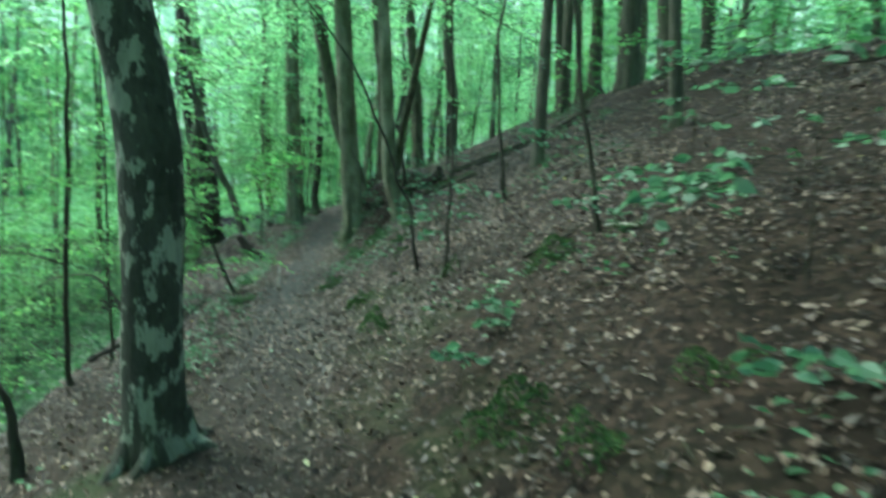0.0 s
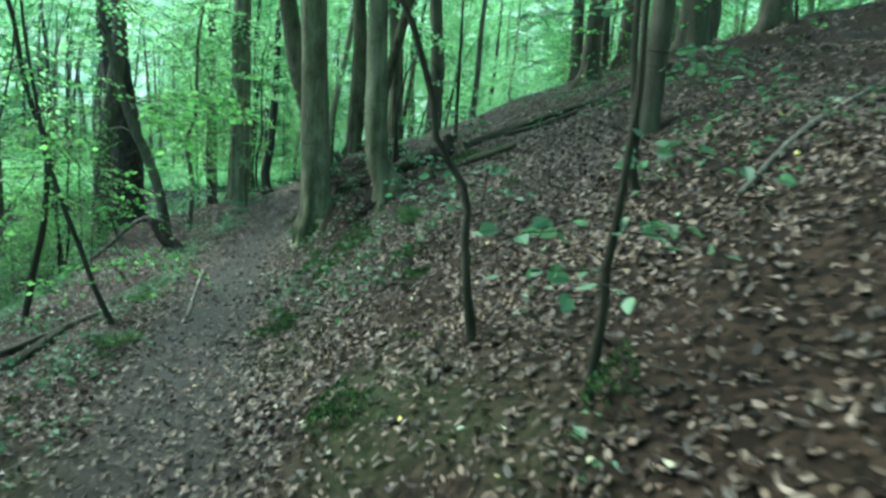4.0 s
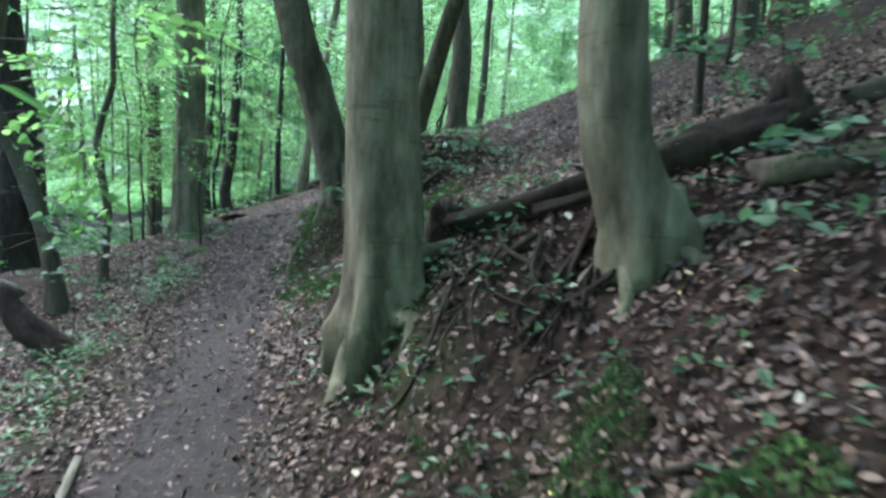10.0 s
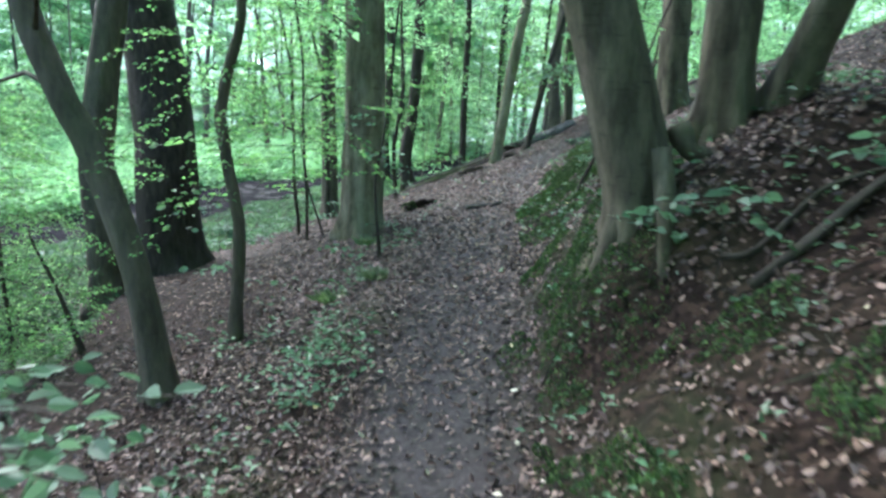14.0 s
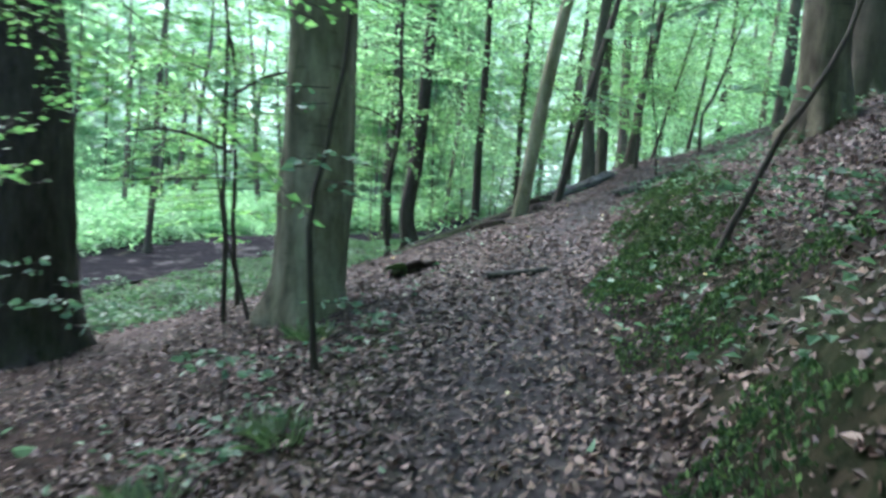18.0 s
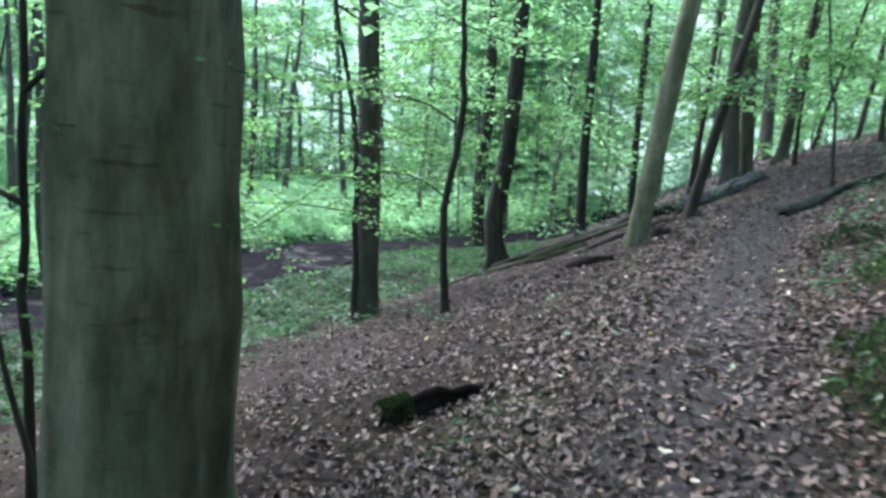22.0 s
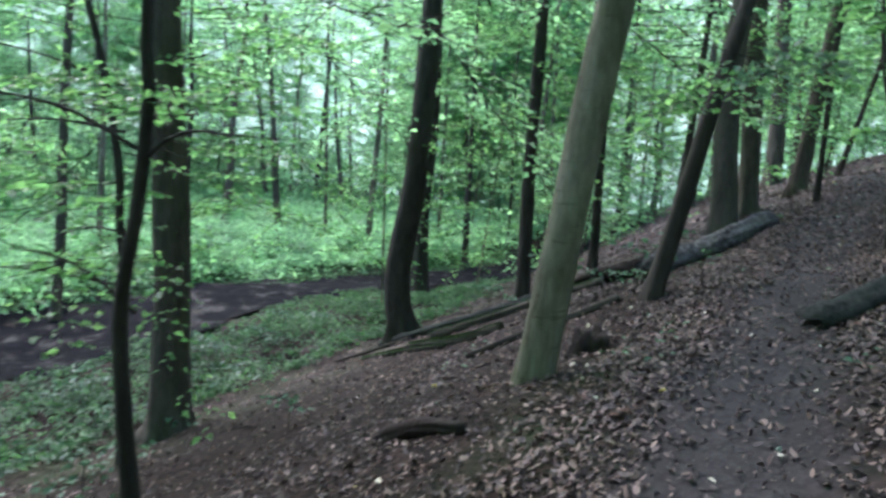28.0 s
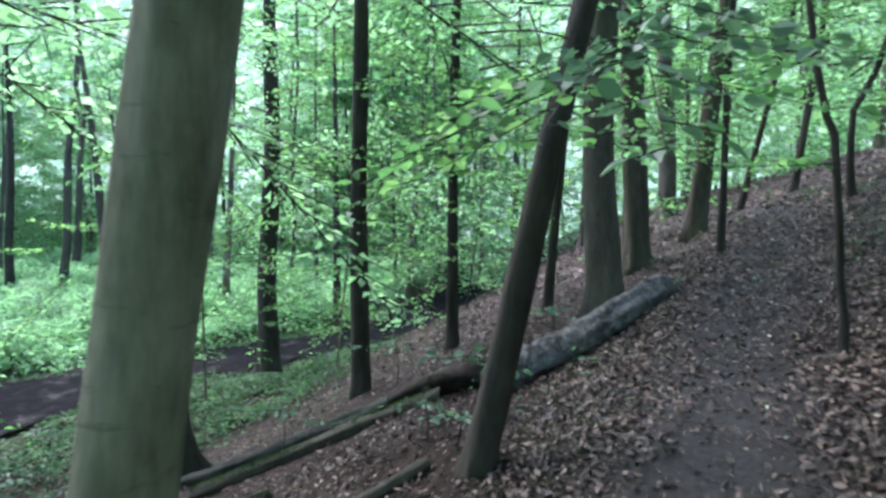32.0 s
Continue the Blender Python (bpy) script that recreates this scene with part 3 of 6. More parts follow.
def add_roots(root, r, seed):
    """Root flares that run out from the foot and dip into the soil."""
    rr = np.random.RandomState(seed)
    x0, y0, z0 = root.location
    n = 5
    for k in range(n):
        a = 6.28 * (k + rr.uniform(-0.3, 0.3)) / n
        c, s = math.cos(a), math.sin(a)
        far_end = r * rr.uniform(1.5, 2.2)
        pts = []
        for q, lift in ((r * 0.6, 0.26), (r * 1.0, 0.07), ((r + far_end) * 0.6, -0.02), (far_end + 0.1, -0.12)):
            turn = rr.normal(0, 0.03)
            gx, gy = c * q - s * turn, s * q + c * turn
            pts.append((gx, gy, float(height(x0 + gx, y0 + gy)) - z0 + lift * r / 0.2))
        line = smooth_line(pts, 0.06)
        v, f = tube(line, np.linspace(r * rr.uniform(0.34, 0.48), 0.025, len(line)), 9, rr, 0.08)
        part("root", mesh_of("root", v, f, [root.children[0].data.materials[0]]), root)


def tree(name, label, x, y, r, shape, tall, mat, crown="", turn=None, size=1.0, limbs=0, z=None, group=""):
    COUNT[0] += 1
    seed = 100 + COUNT[0]
    rnd = np.random.RandomState(seed)
    root = new(name)
    root.empty_display_size = 0.3
    root.location = (x, y, float(height(x, y)) if z is None else z)
    tagged(root, label, "tree", group)
    me, pts = trunk_mesh(r, shape, tall, mat, seed)
    part("trunk", me, root)
    if 0.13 <= r < 0.3 and abs(x - float(trail_x(y))) < 5 and -1 < y < 40 and not group and mat != MAT_BEECH_OLIVE:
        add_roots(root, r, seed)
    at = lambda hz: np.array(min(pts, key=lambda p: abs(p[2] - hz)))
    for k in range(limbs):
        hz = tall * (0.25 + 0.5 * rnd.rand())
        a = rnd.rand() * 6.28
        limb(root, rnd, at(hz), (math.cos(a), math.sin(a), 0.35), 0.5 + 1.2 * rnd.rand(), max(0.006, r * 0.22), mat)
    lib = {"low": LOW_CROWNS, "high": HIGH_CROWNS, "bush": BUSH_CROWNS, "far": FAR_CROWNS}.get(crown)
    if lib:
        c = part("crown", lib[rnd.randint(len(lib))], root, "green beech leaves in flat layered sprays")
        top = at(tall * 0.6)
        c.location = (top[0] * 0.7, top[1] * 0.7, 0)
        c.rotation_euler[2] = rnd.rand() * 6.28 if turn is None else turn
        # uphill crowns are enlarged to cut the light from that side
        if crown == "high" and x > float(trail_x(y)) + 2.5:
            size *= 1.15
        if crown == "low" and not group:
            c.location.z = 0.9
        c.scale = (size, size, size * (0.9 + 0.2 * rnd.rand()))
    return root


L_BEECH = "tall beech with smooth grey-green bark on the slope"
L_THIN = "slender young beech with dark bark beside the trail"
L_DARK = "tree with dark brown bark below the trail"
L_SAP = "thin crooked sapling growing from the leaf litter"

# beside the trail, from its start
tree("lichen_tree", "dark rough trunk blotched with pale lichen beside the trail", -1.75, 4.02, 0.19, (-0.095, 0.0), 13, MAT_LICHEN, "high")
tree("beech", L_BEECH, -6.2, 13.4, 0.19, (0.03, 0.0), 13, MAT_BROWN, "high")
tree("young_beech", L_THIN, 2.87, 8.39, 0.08, (-0.03, 0.0), 9, MAT_BROWN, "high", size=0.7)
tree("young_beech", L_THIN, 1.42, 10.15, 0.095, (0.05, 0.0), 10, MAT_BROWN)
tree("sapling", L_SAP, -0.29, 7.7, 0.022, [(-0.04, 0.0, 0.5), (-0.09, 0.0, 0.78), (-0.21, 0.0, 1.02), (-0.29, 0.0, 1.4), (-0.46, 0.0, 1.75), (-0.78, 0.0, 2.4), (-1.2, 0.0, 3.0), (-1.6, 0.0, 3.6)], 3.7, MAT_TWIG, "")
SAP_FORK = tree("sapling", L_SAP, 0.02, 6.67, 0.016, [(0.01, 0, 0.34), (0.02, 0, 0.66), (0.04, 0, 1.08), (0.05, 0, 1.39)], 5, MAT_TWIG, "")
SAP_UP = tree("sapling", L_SAP, 0.80, 8.56, 0.025, [(-0.07, 0, 1.76), (-0.01, 0, 2.44)], 5, MAT_TWIG, "")
tree("sapling", L_SAP, -3.41, 10.93, 0.025, [(-0.33, 0.0, 0.75), (-0.54, 0.0, 1.35), (-0.74, 0.0, 2.1)], 4.5, MAT_TWIG, "bush")
tree("beech", L_BEECH, -1.86, 13.95, 0.20, (-0.045, 0.0), 14, MAT_BEECH, "high")
BENT_BEECH = tree("beech", "beech with a crooked foot and grey-green bark on the bank", -0.82, 13.05, 0.135, [(-0.04, 0.0, 0.14), (-0.16, 0.0, 0.4), (-0.21, 0.0, 0.8), (-0.24, 0.0, 1.5), (-0.3, 0.0, 3.0)], 13, MAT_BEECH, "high")
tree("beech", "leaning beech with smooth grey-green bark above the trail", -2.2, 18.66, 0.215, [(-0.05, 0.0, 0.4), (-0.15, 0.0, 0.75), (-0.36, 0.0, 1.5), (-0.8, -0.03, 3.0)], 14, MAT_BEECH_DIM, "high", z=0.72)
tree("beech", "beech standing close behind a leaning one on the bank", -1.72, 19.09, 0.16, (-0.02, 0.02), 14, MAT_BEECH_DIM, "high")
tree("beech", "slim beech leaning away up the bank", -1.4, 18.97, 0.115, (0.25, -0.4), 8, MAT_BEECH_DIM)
tree("leaning_tree", "leaning slim trunk over the slope below the trail", -5.6, 19.0, 0.11, [(-0.16, -0.01, 0.96), (-0.48, -0.04, 1.91), (-0.8, -0.07, 2.6)], 8, MAT_BROWN, "", limbs=3)
tree("dark_tree", "thick tree with nearly black ridged bark below the trail", -8.6, 24.7, 0.48, (-0.085, -0.01), 15, MAT_DARK, "high")
tree("beech", L_BEECH, -8.5, 22.7, 0.22, (0.04, 0.0), 14, MAT_BROWN, "high")
SAP_BENT = tree("sapling", "crooked slim sapling on the slope below the trail", -5.4, 19.85, 0.055, [(0.06, 0.01, 1.05), (-0.1, -0.01, 1.93), (0.05, 0, 2.55), (0.06, 0, 3.0)], 6, MAT_BROWN, "low", size=0.5)
tree("beech", "stout beech with smooth grey-green bark and fluted foot", -5.2, 23.55, 0.31, (0.0, 0.0), 15, MAT_BEECH, "high")
VALLEY_TREE = tree("dark_tree", L_DARK, -8.4, 32.7, 0.225, (-0.02, 0.0), 14, MAT_BROWN, "high", limbs=5)
VALLEY_PAIR = tree("young_beech", L_THIN, -8.14, 31.67, 0.055, [(-0.15, -0.06, 3.21), (-0.48, -0.19, 5.26)], 8, MAT_TWIG, "low")
SAP_DARK = tree("sapling", "crooked dark sapling on the slope below the trail", -5.86, 29.38, 0.05, [(-0.1, -0.03, 1.0), (-0.1, -0.03, 1.45), (-0.01, 0, 1.9), (0.03, 0, 2.6), (0.01, 0, 3.5)], 6, MAT_TWIG, "")
SAP_VALLEY = tree("sapling", L_SAP, -7.03, 26.2, 0.03, [(-0.05, -0.02, 1.77), (-0.09, -0.03, 2.9), (-0.2, -0.08, 3.37)], 6, MAT_TWIG, "low", size=0.55)
tree("dark_tree", L_DARK, -9.1, 43.2, 0.22, (0.015, 0.0), 14, MAT_TWIG, "high")
tree("dark_tree", L_DARK, -6.75, 36.1, 0.2, [(-0.15, -0.05, 0.95), (0.04, 0.01, 2.5), (0.17, 0.06, 4.9)], 13, MAT_TWIG, "high")
tree("young_beech", L_THIN, -5.2, 37.7, 0.12, (0.0, 0.0), 12, MAT_TWIG, "low")
tree("young_beech", L_THIN, -4.1, 38.3, 0.08, (0.01, 0.0), 11, MAT_TWIG, "low")
tree("beech", "leaning beech with smooth grey-green bark beside the trail", -3.755, 30.84, 0.139, (0.148, 0.04), 13, MAT_BEECH_OLIVE, "high")
LEAN_DARK = tree("young_beech", "dark leaning trunk beside the trail", -3.02, 33.05, 0.085, (0.225, 0.05), 10, MAT_TWIG, "")
tree("beech", L_BEECH, -2.2, 36.2, 0.165, (0.01, 0.0), 14, MAT_BROWN, "high")
tree("beech", L_BEECH, -1.65, 38.6, 0.16, (-0.03, 0.0), 13, MAT_BROWN, "high")
tree("beech", L_BEECH, -0.17, 47.0, 0.22, (-0.02, 0.0), 14, MAT_BROWN, "high")
tree("beech", L_BEECH, -0.84, 39.2, 0.13, (0.13, 0.03), 13, MAT_BROWN, "high")
tree("sapling", L_SAP, -0.82, 37.6, 0.045, (0.03, 0.0), 7, MAT_TWIG, "low", size=0.6)
SAP_END = tree("sapling", L_SAP, -0.86, 33.9, 0.027, [(-0.07, -0.01, 0.72), (-0.12, -0.02, 1.35), (-0.2, -0.04, 1.7)], 5, MAT_TWIG, "")
tree("sapling", L_SAP, 1.24, 39.5, 0.05, [(0.06, 0.01, 1.17), (0.35, 0.07, 1.7)], 6, MAT_TWIG, "low")
tree("young_beech", L_THIN, 0.04, 40.5, 0.05, (0.25, 0.05), 8, MAT_TWIG, "low")
tree("young_beech", L_THIN, 1.65, 43.3, 0.075, (0.15, 0.03), 9, MAT_TWIG, "low")
tree("young_beech", L_THIN, -2.82, 38.2, 0.065, (0.08, 0.02), 9, MAT_TWIG, "low")
SAP_TRUNK = tree("sapling", "crooked dark sapling before a stout beech", -4.58, 21.93, 0.018, [(-0.06, -0.01, 0.82), (0.02, 0.0, 1.24), (0.11, 0.01, 1.74)], 5, MAT_TWIG)
SAP_BANK = tree("sapling", "dark sapling leaning out of the mossy bank", -2.39, 22.25, 0.019, [(0.09, 0.01, 0.25), (0.18, 0.02, 0.47), (0.3, 0.03, 0.77), (0.54, 0.05, 1.15)], 3.6, MAT_TWIG)
SAP_PAIR = tree("sapling", L_SAP, -6.1, 23.9, 0.022, [(-0.01, 0, 1.34), (-0.04, 0, 2.58)], 6, MAT_TWIG, "low", size=0.55)
tree("sapling", L_SAP, -5.8, 23.75, 0.016, [(-0.19, -0.02, 0.53), (-0.27, -0.03, 0.85)], 2.2, MAT_TWIG)
SAP_LEFT = tree("sapling", L_SAP, -4.22, 7.44, 0.03, [(0.12, 0, 1.87), (0.22, 0, 4.31)], 7, MAT_TWIG, "low", size=0.6)
tree("broken_sapling", "short bent dark stem on the slope below the trail", -2.95, 4.5, 0.045, [(-0.02, 0, 0.3), (-0.03, 0, 0.53), (-0.14, 0, 0.73)], 0.8, MAT_TWIG)
tree("sapling", L_SAP, -5.1, 12.5, 0.04, [(0.29, 0, 1.96), (0.02, 0, 3.0)], 6, MAT_TWIG, "low", size=0.5)
tree("dead_sapling", "bare crooked dead stem at the edge of the slope", -7.1, 20.2, 0.026, [(-0.2, 0, 0.55), (-0.42, 0, 1.0), (-0.5, 0, 1.2)], 1.3, MAT_TWIG)
tree("sapling", L_SAP, -4.07, 8.08, 0.017, [(-0.02, 0, 0.8), (0.0, 0, 1.7), (0.01, 0, 2.6)], 5.5, MAT_TWIG, "low", size=0.45)
tree("arched_sapling", "slim stem bowed over in an arch below the trail", -5.36, 11.3, 0.055, [(-0.06, 0, 0.2), (-0.27, 0, 0.62), (-0.48, 0, 0.86), (-0.77, 0, 0.94), (-1.27, 0, 0.88), (-1.6, 0, 0.7)], 0.75, MAT_BROWN)
for x, y, lean, r in ((-8.19, 20.15, -0.2, 0.03), (-8.24, 19.87, -0.06, 0.034), (-8.05, 20.35, -0.03, 0.022), (-7.9, 19.5, 0.02, 0.026), (-8.5, 20.5, -0.1, 0.02)):
    tree("sapling", "slim dark sapling in a clump below the trail", x, y, r, [(lean * 0.9, 0.02, 0.9), (lean * 2.0, 0, 2.0), (lean * 2.6, 0.05, 3.2)], 6.5, MAT_TWIG, "low", size=0.45, group="sapling clump below the trail")
SAP_SLOPE = tree("sapling", L_SAP, 0.1, 14.5, 0.026, (-0.02, 0.0), 5, MAT_TWIG)
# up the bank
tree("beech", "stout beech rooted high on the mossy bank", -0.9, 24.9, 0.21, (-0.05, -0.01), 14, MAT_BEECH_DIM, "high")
tree("beech", L_BEECH, 2.58, 37.0, 0.15, (0.05, 0.0), 13, MAT_BROWN, "high")
tree("beech", L_BEECH, 3.48, 19.9, 0.17, (0.04, 0.0), 13, MAT_BROWN, "high")
tree("beech", L_BEECH, 4.48, 20.4, 0.19, (0.0, 0.0), 13, MAT_BROWN, "high")
tree("beech", L_BEECH, 4.5, 16.7, 0.25, (0.05, 0.0), 14, MAT_BROWN, "high")
tree("young_beech", L_THIN, 4.2, 21.2, 0.11, (-0.01, 0.0), 12, MAT_BROWN, "high")
tree("beech", L_BEECH, 3.9, 22.6, 0.16, (-0.04, 0.0), 13, MAT_BROWN, "high")
tree("beech", L_BEECH, 0.3, 27.0, 0.25, (-0.02, 0.0), 14, MAT_BROWN, "high")
tree("beech", L_BEECH, 4.7, 14.2, 0.2, (-0.04, 0.0), 13, MAT_BROWN, "high")

# unseen canopy trees added beside and behind the walker, to shade the start
for x, y in [(4.4, 2.2), (5.8, 5.2), (5.0, -0.6), (-3.6, -2.4), (-0.8, -3.8), (2.2, -3.2), (-5.2, 0.4), (7.6, 7.4), (-6.0, -2.0)]:
    tree("beech", L_BEECH, x, y, 0.18, (0.01, 0.0), 14, MAT_BROWN, "high", size=1.5)

# the wood round about: valley side, ahead, up the slope and behind
rnd = np.random.RandomState(5)
placed = []


def far_tree(x, y, r, k, kind=""):
    if any((x - a) ** 2 + (y - b) ** 2 < 2.2 for a, b in placed):
        return
    placed.append((x, y))
    lean = (rnd.normal(0.01, 0.05), rnd.normal(0, 0.03))
    if -28 < x < -11 and 30 < y < 62:
        kind = "none"
    mat = (MAT_BROWN, MAT_BEECH, MAT_TWIG, MAT_BROWN)[k % 4]
    tree("beech" if r > 0.1 else "young_beech", "slim forest tree among green undergrowth", x, y, r, lean, 9 + 5 * rnd.rand(), mat, kind or ("high" if r > 0.1 else "low"), size=0.8 + 0.4 * rnd.rand(), group="trees of the wood")


for k in range(46):
    far_tree(rnd.uniform(-40, -21), rnd.uniform(4, 66), rnd.uniform(0.05, 0.2), k, "none" if k % 3 else "low")
for k in range(22):
    far_tree(rnd.uniform(-21, -13), rnd.uniform(4, 60), rnd.uniform(0.05, 0.16), k, "low" if k % 3 == 0 else "none")
for k in range(30):
    far_tree(rnd.uniform(-14, 8), rnd.uniform(48, 66), rnd.uniform(0.05, 0.18), k, "low" if k % 3 == 0 else "none")
for k in range(26):
    y = rnd.uniform(3, 46)
    x = float(trail_x(y)) - rnd.uniform(6.2, 11)
    if float(stream_gap(x, y)) > 2.2 and not (22 < y < 40):
        far_tree(x, y, rnd.uniform(0.02, 0.04), k, "low" if k % 2 else "none")
for k in range(44):
    y = rnd.uniform(4, 60)
    far_tree(float(trail_x(y)) + rnd.uniform(8, 26), y, rnd.uniform(0.05, 0.2), k, "low" if k % 2 else "high")
# behind the start: unseen trees added to block light from the back
for k in range(16):
    far_tree(rnd.uniform(-20, 14), rnd.uniform(-20, -4), rnd.uniform(0.08, 0.2), k)
for k in range(170):
    a, dist = radians(rnd.uniform(-56, 125)), rnd.uniform(44, 84)
    far_tree(-4 - math.sin(a) * dist, 18 + math.cos(a) * dist, rnd.uniform(0.08, 0.2), k, "far" if k % 5 in (0, 2) else "none")
for k in range(16):
    far_tree(rnd.uniform(-19, -3), rnd.uniform(62, 78), rnd.uniform(0.08, 0.2), k, "far")
for k in range(45):
    far_tree(rnd.uniform(-66, -38), rnd.uniform(0, 75), rnd.uniform(0.08, 0.2), k, "far" if k % 2 else "none")

# beeches added over the hill above the trail, to shade the slope from uphill
for k in range(7):
    y = 8 + 5 * k
    tree("beech", "added beech high on the hill whose broad crown blocks light", float(trail_x(y)) + 10 + 2.5 * rnd.rand(), y + rnd.rand(), 0.2, (-0.02, 0.0), 15, MAT_BROWN, "high", size=1.3, group="trees of the wood")


def bush(x, y, k, size):
    ob = new("bush")
    ob.location = (x, y, float(height(x, y)) - 0.05)
    tagged(ob, "leafy green young beech bush on the forest floor", "bush", "bushes of the undergrowth")
    me, pts = trunk_mesh(0.018, (rnd.normal(0, 0.08), rnd.normal(0, 0.08)), 2.4, MAT_TWIG, 500 + k)
    part("stem", me, ob)
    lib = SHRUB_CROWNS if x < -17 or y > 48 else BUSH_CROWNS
    c = part("crown", lib[k % len(lib)], ob, "layered green leaves")
    c.rotation_euler[2] = rnd.rand() * 6.28
    ob.scale = (size, size, size)


for k in range(150):
    y = rnd.uniform(5, 72)
    x = rnd.uniform(-40, -9.5)
    if (20 < y < 47 and x > -20) or (33 < y < 60 and -27 < x < -12):
        continue
    if float(stream_gap(x, y)) > 2.2:
        bush(x, y, k, rnd.uniform(0.7, 1.8))
for k in range(16):
    y = 4.5 + k
    bush(float(trail_x(y)) - float(herb_line(y)) - rnd.uniform(1.2, 4.0), y, k, rnd.uniform(0.8, 1.3))
for k, (x, y) in enumerate(((-11.6, 23.7), (-14.8, 26.4), (-12.4, 25.8), (-9.9, 21.8), (-10.5, 24.4), (-13.0, 22.4), (-9.0, 19.4), (-15.8, 24.0))):
    bush(x, y, k, 0.45 + 0.05 * k)
for k in range(20):
    bush(rnd.uniform(-44, -33), rnd.uniform(20, 68), k, rnd.uniform(0.9, 1.7))
for k in range(20):
    bush(rnd.uniform(-22, -7), rnd.uniform(60, 70), k, rnd.uniform(0.9, 1.7))
for k in range(20):
    bush(rnd.uniform(-8, 8), rnd.uniform(43, 70), k, rnd.uniform(0.8, 1.8))
for k in range(44):
    y = rnd.uniform(6, 60)
    bush(float(trail_x(y)) + rnd.uniform(6.5, 18), y, k, rnd.uniform(0.7, 1.5))

# ---- leaf litter, herbs and undergrowth ----
def scatter(name, label, category, n, xr, yr, keep, seed, build, mat):
    rr = np.random.RandomState(seed)
    x, y = rr.uniform(*xr, n), rr.uniform(*yr, n)
    ok = rr.rand(n) < keep(x, y)
    v, f = build(rr, x[ok], y[ok])
    return tagged(new(name, mesh_of(name, v, f, [mat], smooth=False)), label, category, kind="stuff")


def lying(rr, x, y):
    n = len(x)
    e = 0.05
    sx, sy = (height(x + e, y) - height(x - e, y)) / (2 * e), (height(x, y + e) - height(x, y - e)) / (2 * e)
    up = unit(np.stack([-sx, -sy, np.ones(n)], 1) + rr.normal(0, 0.3, (n, 3)))
    a = rr.rand(n) * 6.28
    d = np.stack([np.cos(a), np.sin(a), np.zeros(n)], 1)
    d = unit(d - up * (d * up).sum(1, keepdims=True))
    size = rr.uniform(0.02, 0.056, n)
    c = np.stack([x, y, height(x, y) + 0.004 + 0.02 * rr.rand(n)], 1)
    return leaf_blades(c, d, up, size, size * rr.uniform(0.45, 0.7, n), rr.uniform(-0.5, 0.5, n), rr.uniform(-0.3, 0.55, n))


CUSHIONS = [
        (0.33, 3.15, 0.2, 0.3, 0.9), (0.56, 2.5, 0.15, 0.15, 0), (1.16, 2.75, 0.12, 0.2, 0.5), (-0.6, 6.1, 0.16, 0.26, 0.3), (-1.4, 11.35, 0.13, 0.24, -0.3),
        (-0.95, 7.5, 0.16, 0.25, 0.2), (0.1, 6.6, 0.12, 0.15, 0), (-0.53, 9.1, 0.12, 0.12, 0), (-1.62, 12.1, 0.16, 0.3, -0.4),
        (-1.33, 12.2, 0.14, 0.3, -0.5), (-1.14, 11.65, 0.15, 0.32, -0.5), (0.06, 12.55, 0.2, 0.12, 0), (-1.6, 9.7, 0.2, 0.25, 0), (-0.63, 9.6, 0.14, 0.12, 0),
        (-2.24, 16.25, 0.2, 0.32, 0.1), (-1.43, 16.95, 0.45, 0.28, 0.4), (-1.78, 15.65, 0.24, 0.24, 0), (-2.62, 18.45, 0.16, 0.4, 0.1), (-1.9, 17.7, 0.2, 0.22, 0.3), (-2.5, 18.2, 0.3, 0.35, 0), (0.83, 5.2, 0.16, 0.2, 0.3), (2.1, 6.5, 0.3, 0.25, 0.4), (-2.64, 19.1, 0.22, 0.5, 0.1), (-1.8, 15.75, 0.2, 0.2, 0), (-2.95, 18.8, 0.12, 0.3, 0),
        (-2.83, 22.3, 0.2, 0.35, 0.2), (-2.49, 24.8, 0.25, 0.6, 0), (-2.42, 21.5, 0.25, 0.25, 0), (-1.98, 25.2, 0.35, 0.5, 0.2), (-2.9, 22.8, 0.15, 0.3, 0),
        (-2.2, 21.4, 0.2, 0.25, 0.3), (-2.74, 20.25, 0.2, 0.3, 0), (-2.55, 23.4, 0.25, 0.5, 0.1), (-2.2, 24.2, 0.3, 0.4, 0), (-2.1, 26.2, 0.25, 0.5, 0),
        (-1.6, 27.5, 0.25, 0.4, -0.3)]


